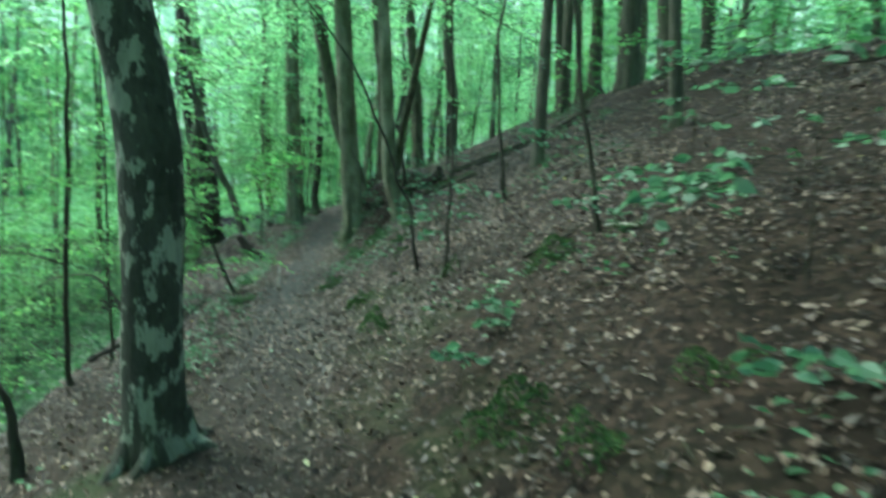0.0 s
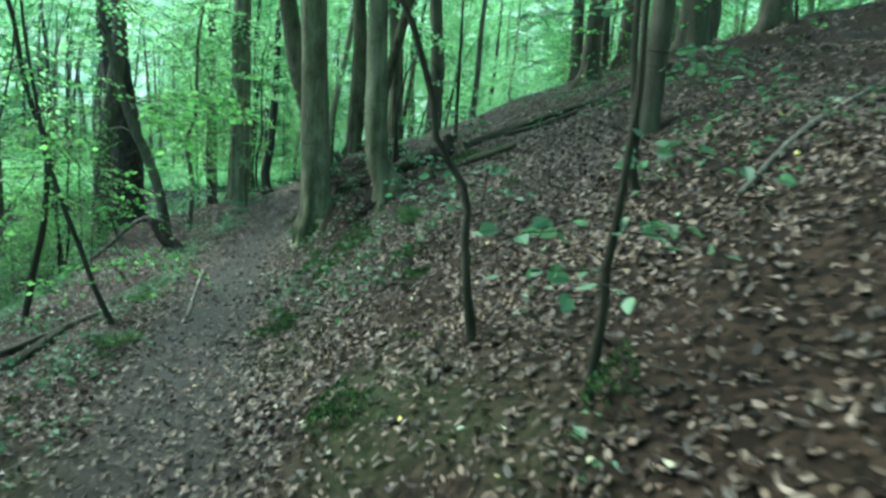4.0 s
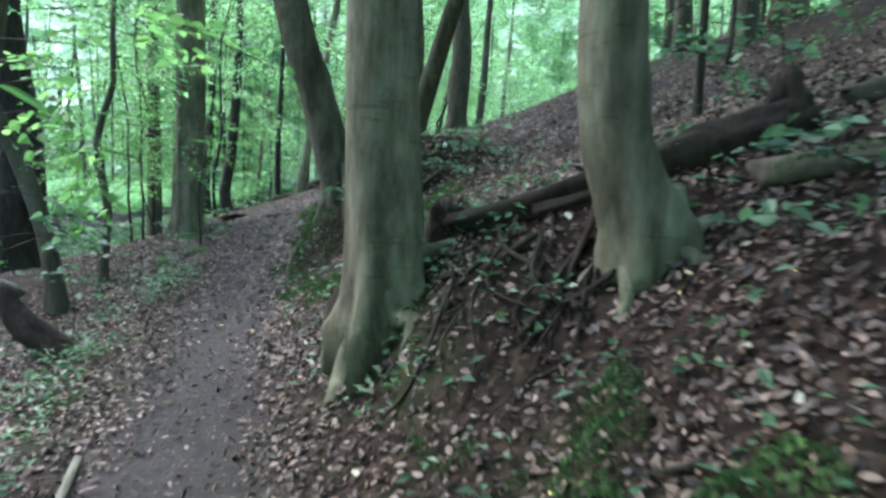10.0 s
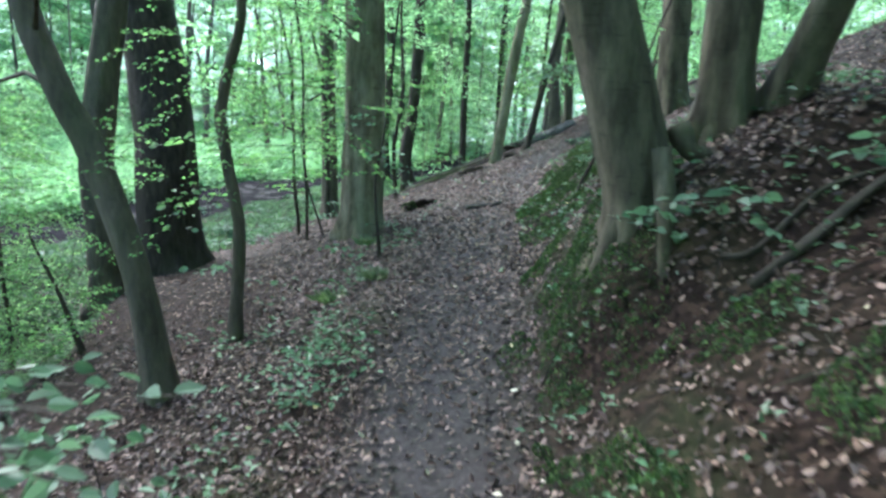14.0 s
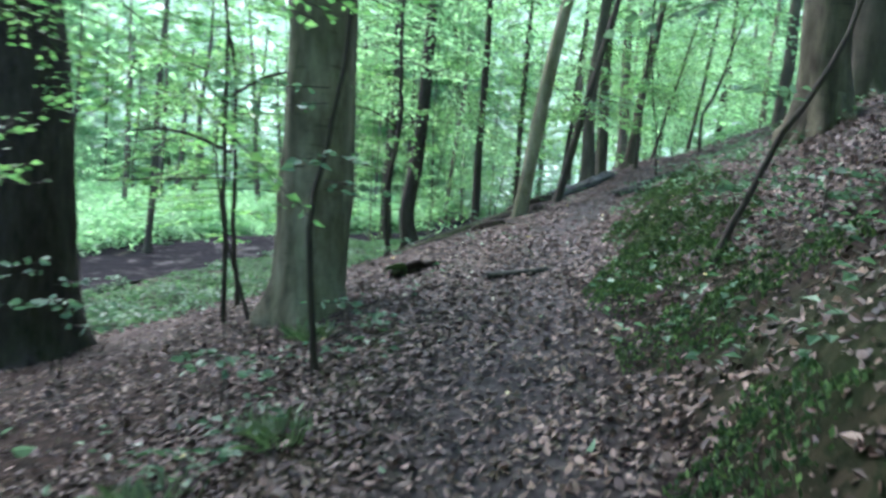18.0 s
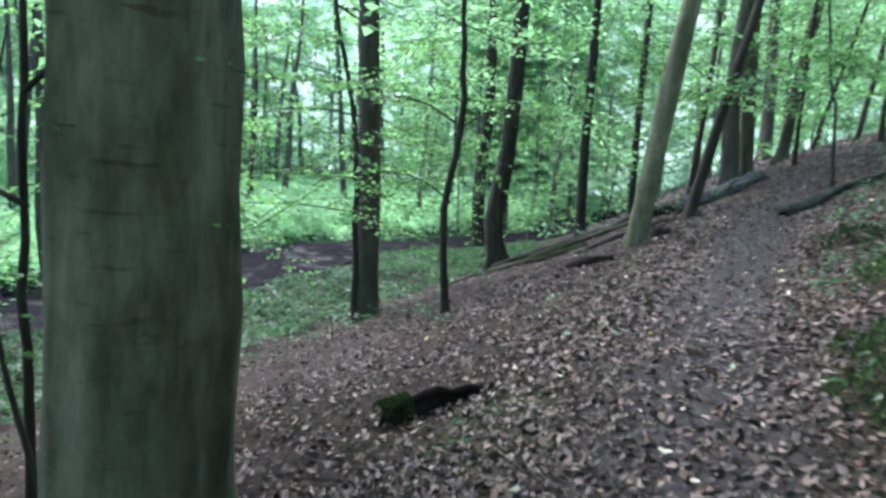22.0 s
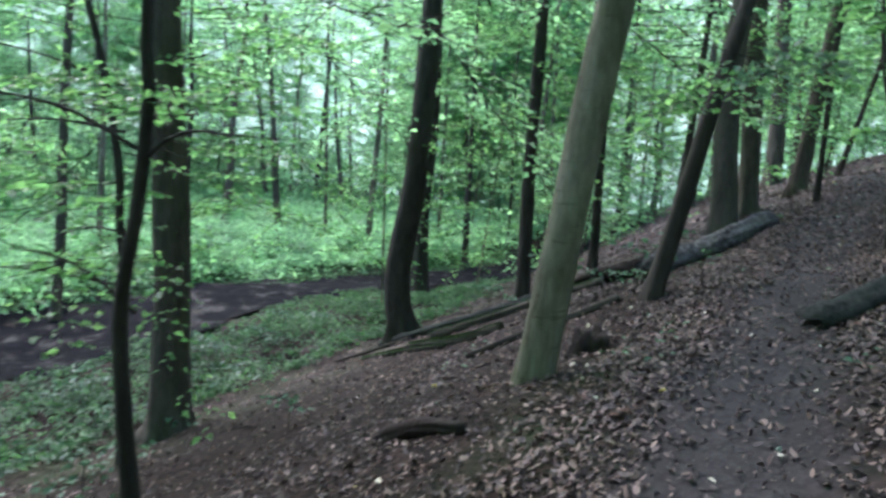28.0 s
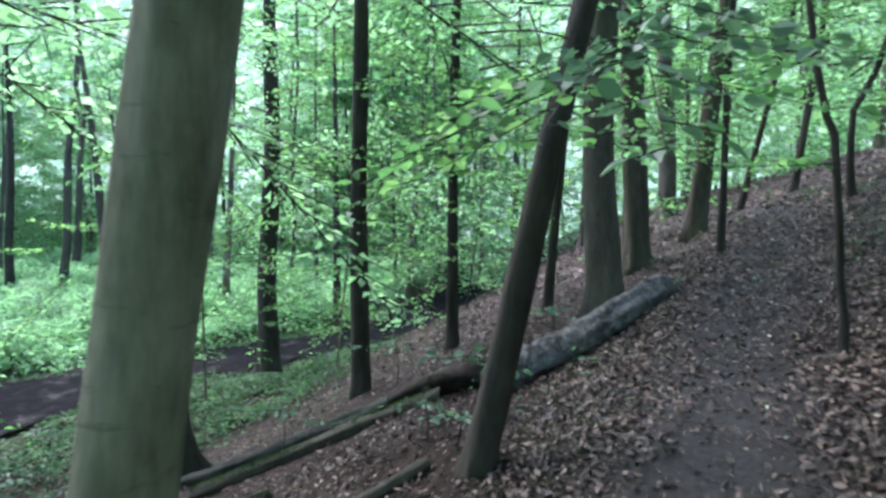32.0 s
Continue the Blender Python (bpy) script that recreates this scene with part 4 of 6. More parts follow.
def moss_cover(x, y):
    """How thick the moss lies: cushions, and a broken carpet along the bank."""
    d = x - trail_x(y)
    fray = np.sin(7.1 * x + 3.3 * y) * np.sin(5.9 * y - 2.7 * x + 1) * 0.55 + np.sin(17 * x - 9 * y) * np.sin(15 * y + 6 * x) * 0.5
    cover = np.zeros(np.shape(x))
    for cx, cy, w, l, turn in CUSHIONS:
        c, s = math.cos(turn), math.sin(turn)
        u, t = ((x - cx) * c + (y - cy) * s) / (w * 1.05), (-(x - cx) * s + (y - cy) * c) / (l * 1.05)
        cover = np.maximum(cover, 1.15 - (u * u + t * t))
    belt = np.interp(y, [15, 16.5, 19, 20.5, 26.5, 29], [0, 0.45, 0.6, 1.0, 1.0, 0]) * (1.3 - (np.abs(d - 0.95 - 0.15 * np.sin(y * 1.7)) / 0.42) ** 2) - 1.25 + 1.3 * np.sin(2.9 * y + 2.3 * d) * np.sin(4.3 * d + 1.7 * y + 0.6)
    base = np.maximum(cover, np.where(np.abs(d) < 0.5, -1.0, belt))
    return np.where(base > 0.0, np.clip(base + fray, 0, 1), 0.0)


def litter_keep(x, y):
    d = x - trail_x(y)
    bare = 0.55 + 0.45 * np.sin(1.7 * x + 0.9 * y + 1.3 * np.sin(1.1 * y)) * np.sin(2.1 * y - 1.6 * x + 0.7)
    bare = np.where(d > 0.6, np.interp(y, [0, 8, 11, 13.5, 18.5, 20], [1, 0.8, 0.2, 0.75, 0.75, 0.1]) * np.clip(bare, 0, 1), 0.0)
    k = 0.95 - np.interp(y, [6, 8, 12, 17, 19.5, 22, 25, 27.5, 32, 35], [0.3, 0.6, 0.86, 0.86, 0.55, 0.12, 0.4, 0.86, 0.8, 0.5]) * np.exp(-(((d - 0.05) / 0.42) ** 4)) - 0.3 * np.exp(-(((d - 1.0) / 0.35) ** 2)) * (0.5 + 0.5 * np.sin(1.9 * y))
    patch = 0.76 + 0.24 * np.sin(2.3 * x + 1.1 * y + 2 * np.sin(0.7 * y)) * np.sin(1.9 * y - 1.2 * x)
    return k * patch * np.clip(1 + (d + herb_line(y)) / 0.8, 0.03, 1) * np.where(d > 4.5, 0.75, 1) * np.interp(y, [0, 5, 8], [0.28, 0.38, 0.9]) * np.where(d < -0.25, np.interp(y, [9, 10, 19, 20.5], [0.42, 0.55, 0.6, 1]), 1) * (1 - 0.72 * np.clip((-d - np.interp(y, [18, 22, 23.6, 24.8, 27.5], [1.2, 1.7, 1.6, 0.75, 0.8])) / 0.5, 0, 1) * np.clip((y - 18) / 3, 0, 1)) * np.where((d > 0.85) & (y > 14.6), 0.7, 1) * (1 - 0.75 * bare) * np.where(moss_cover(x, y) > 0.1, 0.25, 1.0)


for k in range(8):
    y0 = -0.5 + 5.0 * k
    scatter("leaf_litter", "brown fallen beech leaves covering the forest floor", "leaf litter", 60000, (float(trail_x(y0)) - 10, float(trail_x(y0)) + 6), (y0, y0 + 5.0), litter_keep, 40 + k, lying, MAT_LITTER)
    scatter("leaf_litter", "brown fallen beech leaves along the trail", "leaf litter", 46000, (float(trail_x(y0)) - 3, float(trail_x(y0)) + 3.6), (y0, y0 + 5.0), litter_keep, 140 + k, lying, MAT_LITTER)


def crumbs(rr, x, y):
    """Trodden bits of leaf and bark on the trail."""
    v, f = lying(rr, x, y)
    c = v.reshape(-1, 6, 3).mean(1, keepdims=True)
    k = rr.uniform(0.25, 0.5, (len(x), 1, 1))
    return (c + (v.reshape(-1, 6, 3) - c) * k).reshape(-1, 3) - np.array((0, 0, 0.004)), f


scatter("leaf_crumbs", "trodden brown leaf crumbs on the dirt trail", "leaf litter", 70000, (-4.6, 0.6), (0, 41), lambda x, y: 0.9 * np.exp(-(((x - trail_x(y)) / 0.7) ** 4)), 47, crumbs, MAT_LITTER)


def lying_far(rr, x, y):
    v, f = lying(rr, x, y)
    c = v.reshape(-1, 6, 3).mean(1, keepdims=True)
    return (c + (v.reshape(-1, 6, 3) - c) * 1.7).reshape(-1, 3) + np.array((0, 0, 0.012)), f


scatter("leaf_litter", "brown fallen beech leaves covering the far slope", "leaf litter", 45000, (-9, 13), (39.5, 62), lambda x, y: np.where(x < -5, 0.5, 0.9), 49, lying_far, MAT_LITTER)
scatter("leaf_litter", "brown fallen beech leaves covering the upper slope", "leaf litter", 45000, (4, 18), (2, 40), lambda x, y: np.where(x - trail_x(y) > 5.5, 0.9, 0.0), 48, lying_far, MAT_LITTER)


def herbs(rr, x, y):
    """Low plants: a few leaves each on short stalks."""
    m = 7
    x, y = np.repeat(x, m), np.repeat(y, m)
    n = len(x)
    a = rr.rand(n) * 6.28
    rad = rr.uniform(0.01, 0.13, n)
    x, y = x + np.cos(a) * rad, y + np.sin(a) * rad
    d = np.stack([np.cos(a), np.sin(a), rr.uniform(-0.3, 0.3, n)], 1)
    up = unit(np.stack([np.zeros(n), np.zeros(n), np.ones(n)], 1) + rr.normal(0, 0.3, (n, 3)))
    d = unit(d - up * (d * up).sum(1, keepdims=True))
    c = np.stack([x, y, height(x, y) + rr.uniform(0.03, 0.16, n)], 1)
    size = rr.uniform(0.035, 0.08, n)
    return leaf_cloud(c, d, up, size, size * 0.6)


def herb_keep(x, y):
    d = x - trail_x(y)
    patch = np.sin(1.3 * x + 0.7 * y) * np.sin(0.9 * y - 0.4 * x + 1)
    strip = 0.8 * np.exp(-(((d + 1.0 + 0.15 * np.sin(0.8 * y)) / 0.22) ** 2)) * (np.sin(1.1 * y + 0.5) > -0.2)
    bank = 0.55 * np.exp(-(((d - 1.5) / 0.8) ** 2)) * np.interp(y, [8, 10, 14, 17, 20, 28, 31], [0, 0.8, 0.8, 0.5, 1, 1, 0])
    return np.clip(np.clip(patch, 0.02, 1) * 0.45 + 0.7 * strip + bank, 0, 1) * np.where(np.abs(d) < 0.5, 0.04, 1.0) * np.where((d < 0) & (y > 22.5), 0.12, 1.0)


scatter("ground_plants", "small green herbs and seedlings among fallen leaves", "herbs", 12000, (-6, 4), (0, 42), herb_keep, 60, herbs, MAT_HERB)


scatter("ground_plants", "green herbs along the lower edge of the trail", "herbs", 2000, (-4.9, -2.4), (9, 23.5), lambda x, y: np.exp(-(((x - trail_x(y) + 1.0 + 0.12 * np.sin(1.3 * y)) / 0.2) ** 2)) * np.where(np.sin(2.1 * y) + np.sin(0.9 * y + 1) > -0.3, 1.0, 0.1) * np.where(y > 21, 0.3, 1), 64, herbs, MAT_HERB)


def undergrowth(rr, x, y):
    m = 9
    x, y = np.repeat(x, m), np.repeat(y, m)
    n = len(x)
    a = rr.rand(n) * 6.28
    rad = rr.uniform(0.02, 0.3, n)
    x, y = x + np.cos(a) * rad, y + np.sin(a) * rad
    d = np.stack([np.cos(a), np.sin(a), rr.uniform(-0.4, 0.5, n)], 1)
    up = unit(np.stack([np.zeros(n), np.zeros(n), np.ones(n)], 1) + rr.normal(0, 0.35, (n, 3)))
    d = unit(d - up * (d * up).sum(1, keepdims=True))
    c = np.stack([x, y, height(x, y) + rr.uniform(0.05, 0.45, n) ** 1.2 * np.clip(stream_gap(x, y) / 5 - 0.1, 0.25, 1) * (0.65 + 0.5 * np.sin(2.1 * x + y) * np.sin(1.7 * y - x))], 1)
    size = rr.uniform(0.06, 0.14, n)
    return leaf_cloud(c, d, up, size, size * 0.6)


def valley_keep(x, y):
    d = x - trail_x(y)
    return np.where(stream_gap(x, y) < stream_half(y) + 0.3 * np.sin(y * 0.9 + x * 0.7), 0.0, np.clip((-d - herb_line(y) + 0.1) / 0.7, 0, 1) * (0.7 + 0.3 * np.sin(2.6 * x + 1.1 * y) * np.sin(2.2 * y - 0.8 * x)))


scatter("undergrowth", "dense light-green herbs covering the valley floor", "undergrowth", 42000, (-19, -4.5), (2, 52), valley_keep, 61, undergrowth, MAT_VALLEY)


def far_bank(y):
    """The brook's centre line as x for each y."""
    return np.interp(y, [p[1] for p in STREAM], [p[0] for p in STREAM])


def tall_herbs(rr, x, y):
    m = 8
    x, y = np.repeat(x, m), np.repeat(y, m)
    n = len(x)
    x, y = x + rr.normal(0, 0.3, n), y + rr.normal(0, 0.3, n)
    d = unit(rr.normal(0, 1, (n, 3)) * (1, 1, 0.5))
    up = unit(rr.normal(0, 0.6, (n, 3)) + (0, 0, 1))
    d = unit(d - up * (d * up).sum(1, keepdims=True))
    c = np.stack([x, y, height(x, y) + rr.uniform(0.05, 0.95, n) * (0.7 + 0.5 * np.sin(1.1 * x + 0.6 * y) * np.sin(0.9 * y - 0.5 * x) + 0.3 * np.sin(2.9 * x) * np.sin(2.7 * y))], 1)
    size = rr.uniform(0.12, 0.26, n)
    return leaf_cloud(c, d, up, size, size * 0.55)


scatter("undergrowth", "tall light-green herbs beyond the brook", "undergrowth", 22000, (-48, -10), (6, 78), lambda x, y: np.where((stream_gap(x, y) < 2.5) | ((y > 24) & (x > far_bank(y))), 0.0, np.clip((-(x - trail_x(y)) - 8.5) / 3, 0, 1)), 62, tall_herbs, MAT_LIT_HERB)

scatter("undergrowth", "pale green meadow of tall herbs beyond the brook", "undergrowth", 20000, (-36, -9), (31, 64), lambda x, y: np.where((stream_gap(x, y) < 1.95) | (x > far_bank(y)), 0.0, 1.0), 63, tall_herbs, MAT_LIT_HERB)

# ---- fallen wood ----
MAT_LOGBARK = bark("log_bark", (0.014, 0.012, 0.011), (0.055, 0.05, 0.046), (0.2, 0.19, 0.18), (0.05, 0.065, 0.03), 0.3, 1.0, 16.0, lying_wood=True)
MAT_LOGGREEN = bark("algae_bark", (0.011, 0.012, 0.01), (0.023, 0.026, 0.021), (0.05, 0.054, 0.044), (0.024, 0.035, 0.021), 0.5, 1.0, 14.0, lying_wood=True)


def log(name, label, points, r0, r1, mat, lift=0.6, category="log", sides=20, rough=0.08, flat=1.0):
    """A fallen stem resting on the ground along x, y points (a third number lifts it)."""
    COUNT[0] += 1
    rr = np.random.RandomState(900 + COUNT[0])
    P = [(p[0], p[1], float(height(p[0], p[1])) + r0 * lift + (p[2] if len(p) > 2 else 0)) for p in points]
    line = smooth_line(P, 0.07)
    o = np.array(line[0])
    v, f = tube([q - o for q in line], np.linspace(r0, r1, len(line)), sides, rr, rough, ridge=0.09 if r0 > 0.04 else 0.04)
    for k in range(sides):
        v[k] = v[k] + unit(np.array(v[k + sides]) - v[k]) * r0 * (rr.uniform(-1.2, 0.7) if r0 > 0.045 else 0)
    ob = new(name, mesh_of(name, v, f, [mat]))
    ob.location = o
    ob.scale = (1, 1, flat)
    return tagged(ob, label, category)


log("snag", "thick dark broken snag leaning out of the slope", [(-4.3, 16.18, -0.25), (-4.5, 16.24, 0.03), (-4.81, 16.3, 0.36), (-4.99, 16.35, 0.63)], 0.145, 0.075, MAT_ROTTEN, lift=0.3, rough=0.16, sides=18)
log("fallen_branch", "pale bent branch arching from a broken snag", [(-4.8, 16.36, 0.56), (-4.97, 16.38, 0.68), (-5.22, 16.4, 0.68), (-5.45, 16.4, 0.56), (-5.7, 16.4, 0.4), (-6.2, 16.42, 0.12)], 0.04, 0.026, MAT_DEADWOOD, lift=0.5, category="branch", sides=12, rough=0.12)
log("fallen_log", "long weathered fallen trunk on the trail's edge", [(-3.1, 34.65), (-2.85, 34.85), (-2.4, 35.3), (-1.63, 36.05)], 0.155, 0.13, MAT_LOGBARK, sides=24, rough=0.13)
MOSSY_A = log("fallen_log", "mossy fallen stem lying down the slope", [(-3.7, 35.15), (-4.3, 35.2), (-4.9, 35.05), (-5.9, 34.85)], 0.075, 0.05, MAT_BROWN)
log("fallen_log", "long dark fallen stem lying down the slope", [(-3.75, 35.35), (-4.2, 35.6), (-5.2, 35.45), (-5.95, 35.25), (-7.2, 36.2)], 0.1, 0.045, MAT_LOGGREEN, rough=0.12)
log("rotten_log", "thick crumbling brown rotten log beside the trail", [(-3.2, 35.25), (-3.5, 35.35), (-3.9, 35.45), (-4.15, 35.55)], 0.15, 0.11, MAT_ROTTEN, rough=0.2, sides=22)
log("fallen_branch", "thin dark branch lying in the leaf litter", [(-6.4, 35.45), (-7.0, 35.6), (-7.9, 36.0)], 0.03, 0.02, MAT_TWIG, category="branch")
log("fallen_log", "dark rotten log lying across the roots of a beech", [(-1.5, 14.1), (-1.2, 13.7), (-0.9, 13.5), (-0.5, 13.4), (0.0, 13.25)], 0.075, 0.115, MAT_ROTTEN, rough=0.12)
log("log_stub", "broken rotten stub standing on a fallen log", [(-0.1, 13.28), (-0.09, 13.28, 0.14), (-0.11, 13.3, 0.23)], 0.085, 0.05, MAT_ROTTEN, rough=0.3)
MOSSY_C = log("fallen_branch", "mossy branch lying beside a fallen log", [(-0.34, 13.03), (0.13, 12.38), (0.6, 11.9)], 0.06, 0.045, MAT_BROWN, category="branch")
log("fallen_branch", "dark broken branch under a beech root", [(-1.15, 13.55), (-0.75, 13.35)], 0.05, 0.04, MAT_ROTTEN, category="branch")
log("fallen_log", "long dark fallen stem on the upper slope", [(0.15, 13.2), (0.45, 13.12), (1.4, 13.42), (2.0, 13.5), (2.9, 13.5)], 0.055, 0.045, MAT_TWIG)
log("fallen_branch", "thin dark stem lying on the upper slope", [(0.6, 12.9), (1.2, 13.0), (1.9, 13.1), (2.8, 13.05)], 0.035, 0.025, MAT_TWIG, category="branch")
log("fallen_log", "dark log lying beside the trail", [(-1.95, 31.3), (-1.6, 31.62), (-1.2, 31.95), (-0.7, 32.25), (0.0, 32.6)], 0.1, 0.05, MAT_LOGGREEN, lift=0.4, sides=20, rough=0.16)
log("stick", "pale dry stick at the trail's edge", [(-3.4, 13.9), (-3.05, 12.4), (-2.7, 10.9)], 0.025, 0.018, MAT_DEADWOOD, category="stick", sides=8)
log("stick", "pale broken branch on the leaf litter", [(1.31, 5.36), (1.36, 5.1), (1.41, 4.86)], 0.016, 0.012, MAT_PALE, lift=1.6, category="stick", sides=8)
log("stick", "pale broken branch propped on the slope", [(1.7, 4.73), (1.86, 4.9, 0.03), (2.04, 5.1, 0.06)], 0.018, 0.013, MAT_PALE, lift=1.6, category="stick", sides=8)
log("fallen_log", "dark fallen stem down the slope below the trail", [(-4.9, 9.1), (-4.45, 9.7), (-4.15, 10.4), (-4.05, 11.4)], 0.055, 0.04, MAT_TWIG, rough=0.12)
log("stick", "thin dark fallen stick on the upper slope", [(0.69, 5.67), (0.95, 5.66), (1.19, 5.64)], 0.02, 0.012, MAT_TWIG, lift=1.2, category="stick", sides=8)
log("stick", "thin grey stick lying on the upper slope", [(1.04, 7.68), (1.6, 8.1), (2.34, 8.63)], 0.02, 0.014, MAT_DEADWOOD, lift=1.2, category="stick", sides=8)
log("fallen_branch", "dark fallen stem on the bank above the trail", [(-1.81, 17.91), (-1.5, 18.0), (-1.15, 18.09), (-0.5, 18.3)], 0.03, 0.022, MAT_TWIG, lift=1.0, category="branch")
log("fallen_log", "dark rotten log along the brow of the slope", [(-6.8, 18.65), (-7.05, 19.15), (-7.2, 19.6), (-7.3, 20.0)], 0.06, 0.045, MAT_ROTTEN, lift=0.5, rough=0.14)
log("stick", "thin curved dead stick on leaf litter", [(-3.69, 27.49), (-3.5, 27.7), (-3.32, 27.87)], 0.014, 0.01, MAT_TWIG, lift=1.2, category="stick", sides=8)
MOSSY_B = log("fallen_branch", "mossy fallen branch among the logs on the slope", [(-4.7, 33.9), (-5.2, 34.05), (-6.0, 34.4), (-6.6, 34.7)], 0.055, 0.035, MAT_BROWN, category="branch")
MOSSY_D = log("fallen_branch", "dark fallen branch on the slope below the trail", [(-5.4, 34.0), (-6.0, 34.2), (-6.9, 34.9)], 0.035, 0.02, MAT_TWIG, category="branch")
log("fallen_branch", "dark fallen branch on the slope below the trail", [(-3.35, 33.3), (-3.7, 33.0), (-4.1, 32.75), (-4.7, 32.5)], 0.045, 0.03, MAT_TWIG, category="branch")
log("fallen_branch", "short dark arched branch lying on leaf litter", [(-4.5, 30.0), (-4.25, 29.95, 0.03), (-3.95, 29.85)], 0.05, 0.035, MAT_ROTTEN, category="branch", rough=0.2)
MOSSY_E = log("fallen_branch", "rotten mossy hump of wood at the trail's edge", [(-4.82, 24.98, -0.03), (-4.66, 25.15, 0.03), (-4.5, 25.3, 0.0), (-4.35, 25.45, -0.06)], 0.06, 0.036, MAT_ROTTEN, category="branch", sides=14, rough=0.42)
log("fallen_branch", "flat dark piece of wood on the trail", [(-3.77, 23.84), (-3.55, 23.9), (-3.28, 24.0)], 0.035, 0.03, MAT_LOGGREEN, category="branch")
log("fallen_log", "dark fallen branch lying on the slope below the trail", [(-4.5, 11.0), (-3.8, 12.0)], 0.05, 0.04, MAT_TWIG)
log("stick", "thin dry stick leaning on the bank", [(-2.2, 18.6), (-1.85, 18.1), (-1.4, 18.15), (-0.85, 18.1)], 0.025, 0.012, MAT_TWIG, category="stick", sides=8)
log("stick", "bare dark branch lying on the mossy bank", [(-2.35, 22.2), (-2.1, 21.6), (-1.95, 21.0)], 0.016, 0.01, MAT_TWIG, category="stick", sides=8)


MAT_REDBARK = bark("red_dead_bark", (0.03, 0.016, 0.011), (0.07, 0.04, 0.028), (0.14, 0.09, 0.065), (0.06, 0.05, 0.03), 0.1, 0.8, 12.0)
log("bark_piece", "reddish piece of dead bark on leaf litter", [(-3.12, 29.72), (-2.95, 30.0), (-2.78, 30.35)], 0.05, 0.03, MAT_REDBARK, lift=0.1, category="bark", sides=10, rough=0.2, flat=0.4)
log("bark_piece", "reddish piece of dead bark on leaf litter", [(-1.7, 31.25), (-1.4, 31.35), (-1.2, 31.5)], 0.05, 0.03, MAT_REDBARK, lift=0.1, category="bark", sides=10, rough=0.2, flat=0.4)
log("bark_piece", "dark wet piece of bark at the trail's edge", [(-3.0, 30.5), (-2.85, 30.75)], 0.045, 0.03, MAT_ROTTEN, lift=0.1, category="bark", sides=10, rough=0.2, flat=0.4)
log("bark_piece", "brown piece of dead bark under a leaning beech", [(-3.35, 30.2), (-3.0, 30.35)], 0.035, 0.025, MAT_REDBARK, lift=0.1, category="bark", sides=10, rough=0.2, flat=0.4)


def rotten_stump(x, y, r, tall, seed):
    """A low crumbling stump with a ragged rim and a hollow."""
    rr = np.random.RandomState(seed)
    n = 20
    v = []
    rim = rr.uniform(0.45, 1.0, n) * tall
    for ring, (q, zf) in enumerate([(1.35, -0.3), (1.1, 0.25), (0.95, 0.7), (0.85, 1.0), (0.6, 0.9), (0.45, 0.3)]):
        for j in range(n):
            a = 2 * math.pi * j / n
            w = r * q * (1 + 0.18 * math.sin(3 * a + seed) + 0.1 * rr.normal())
            v.append((math.cos(a) * w, math.sin(a) * w, (rim[j] * zf if zf > 0 else -0.08)))
    f = [(k * n + j, k * n + (j + 1) % n, (k + 1) * n + (j + 1) % n, (k + 1) * n + j) for k in range(5) for j in range(n)]
    f.append(tuple(range(5 * n, 6 * n)))
    ob = new("rotten_stump", mesh_of("rotten_stump", v, f, [MAT_ROTTEN]))
    ob.location = (x, y, float(height(x, y)))
    return tagged(ob, "low crumbling rotten stump beside a leaning beech", "stump")


rotten_stump(-3.42, 31.5, 0.13, 0.2, 3)
rotten_stump(-1.5, 14.15, 0.12, 0.24, 5)
rotten_stump(-2.03, 15.0, 0.16, 0.17, 8)


def loose_roots(root, near, far, count, seed):
    """Bare roots that hang and crawl over washed-out soil, as parts of their tree."""
    rr = np.random.RandomState(seed)
    o = np.array(root.location)
    for _ in range(count):
        a = np.array(near) + rr.normal(0, 0.14, 2)
        b = np.array(far) + rr.normal(0, 0.22, 2)
        pts = []
        for t in (0, 0.2, 0.4, 0.6, 0.8, 1.0):
            q = a + (b - a) * t + rr.normal(0, 0.05, 2)
            pts.append(np.array((q[0], q[1], float(height(q[0], q[1])) + rr.uniform(0.0, 0.1) * (1 - t) + 0.015)) - o)
        way = smooth_line(pts, 0.05)
        v, f = tube(way, np.linspace(rr.uniform(0.008, 0.02), 0.004, len(way)), 7, rr, 0.1)
        part("root", mesh_of("root", v, f, [MAT_ROTTEN]), root, "bare dark root")


loose_roots(BENT_BEECH, (-0.95, 13.15), (-1.5, 13.0), 7, 31)
loose_roots(BENT_BEECH, (-1.3, 13.6), (-1.45, 12.95), 7, 32)


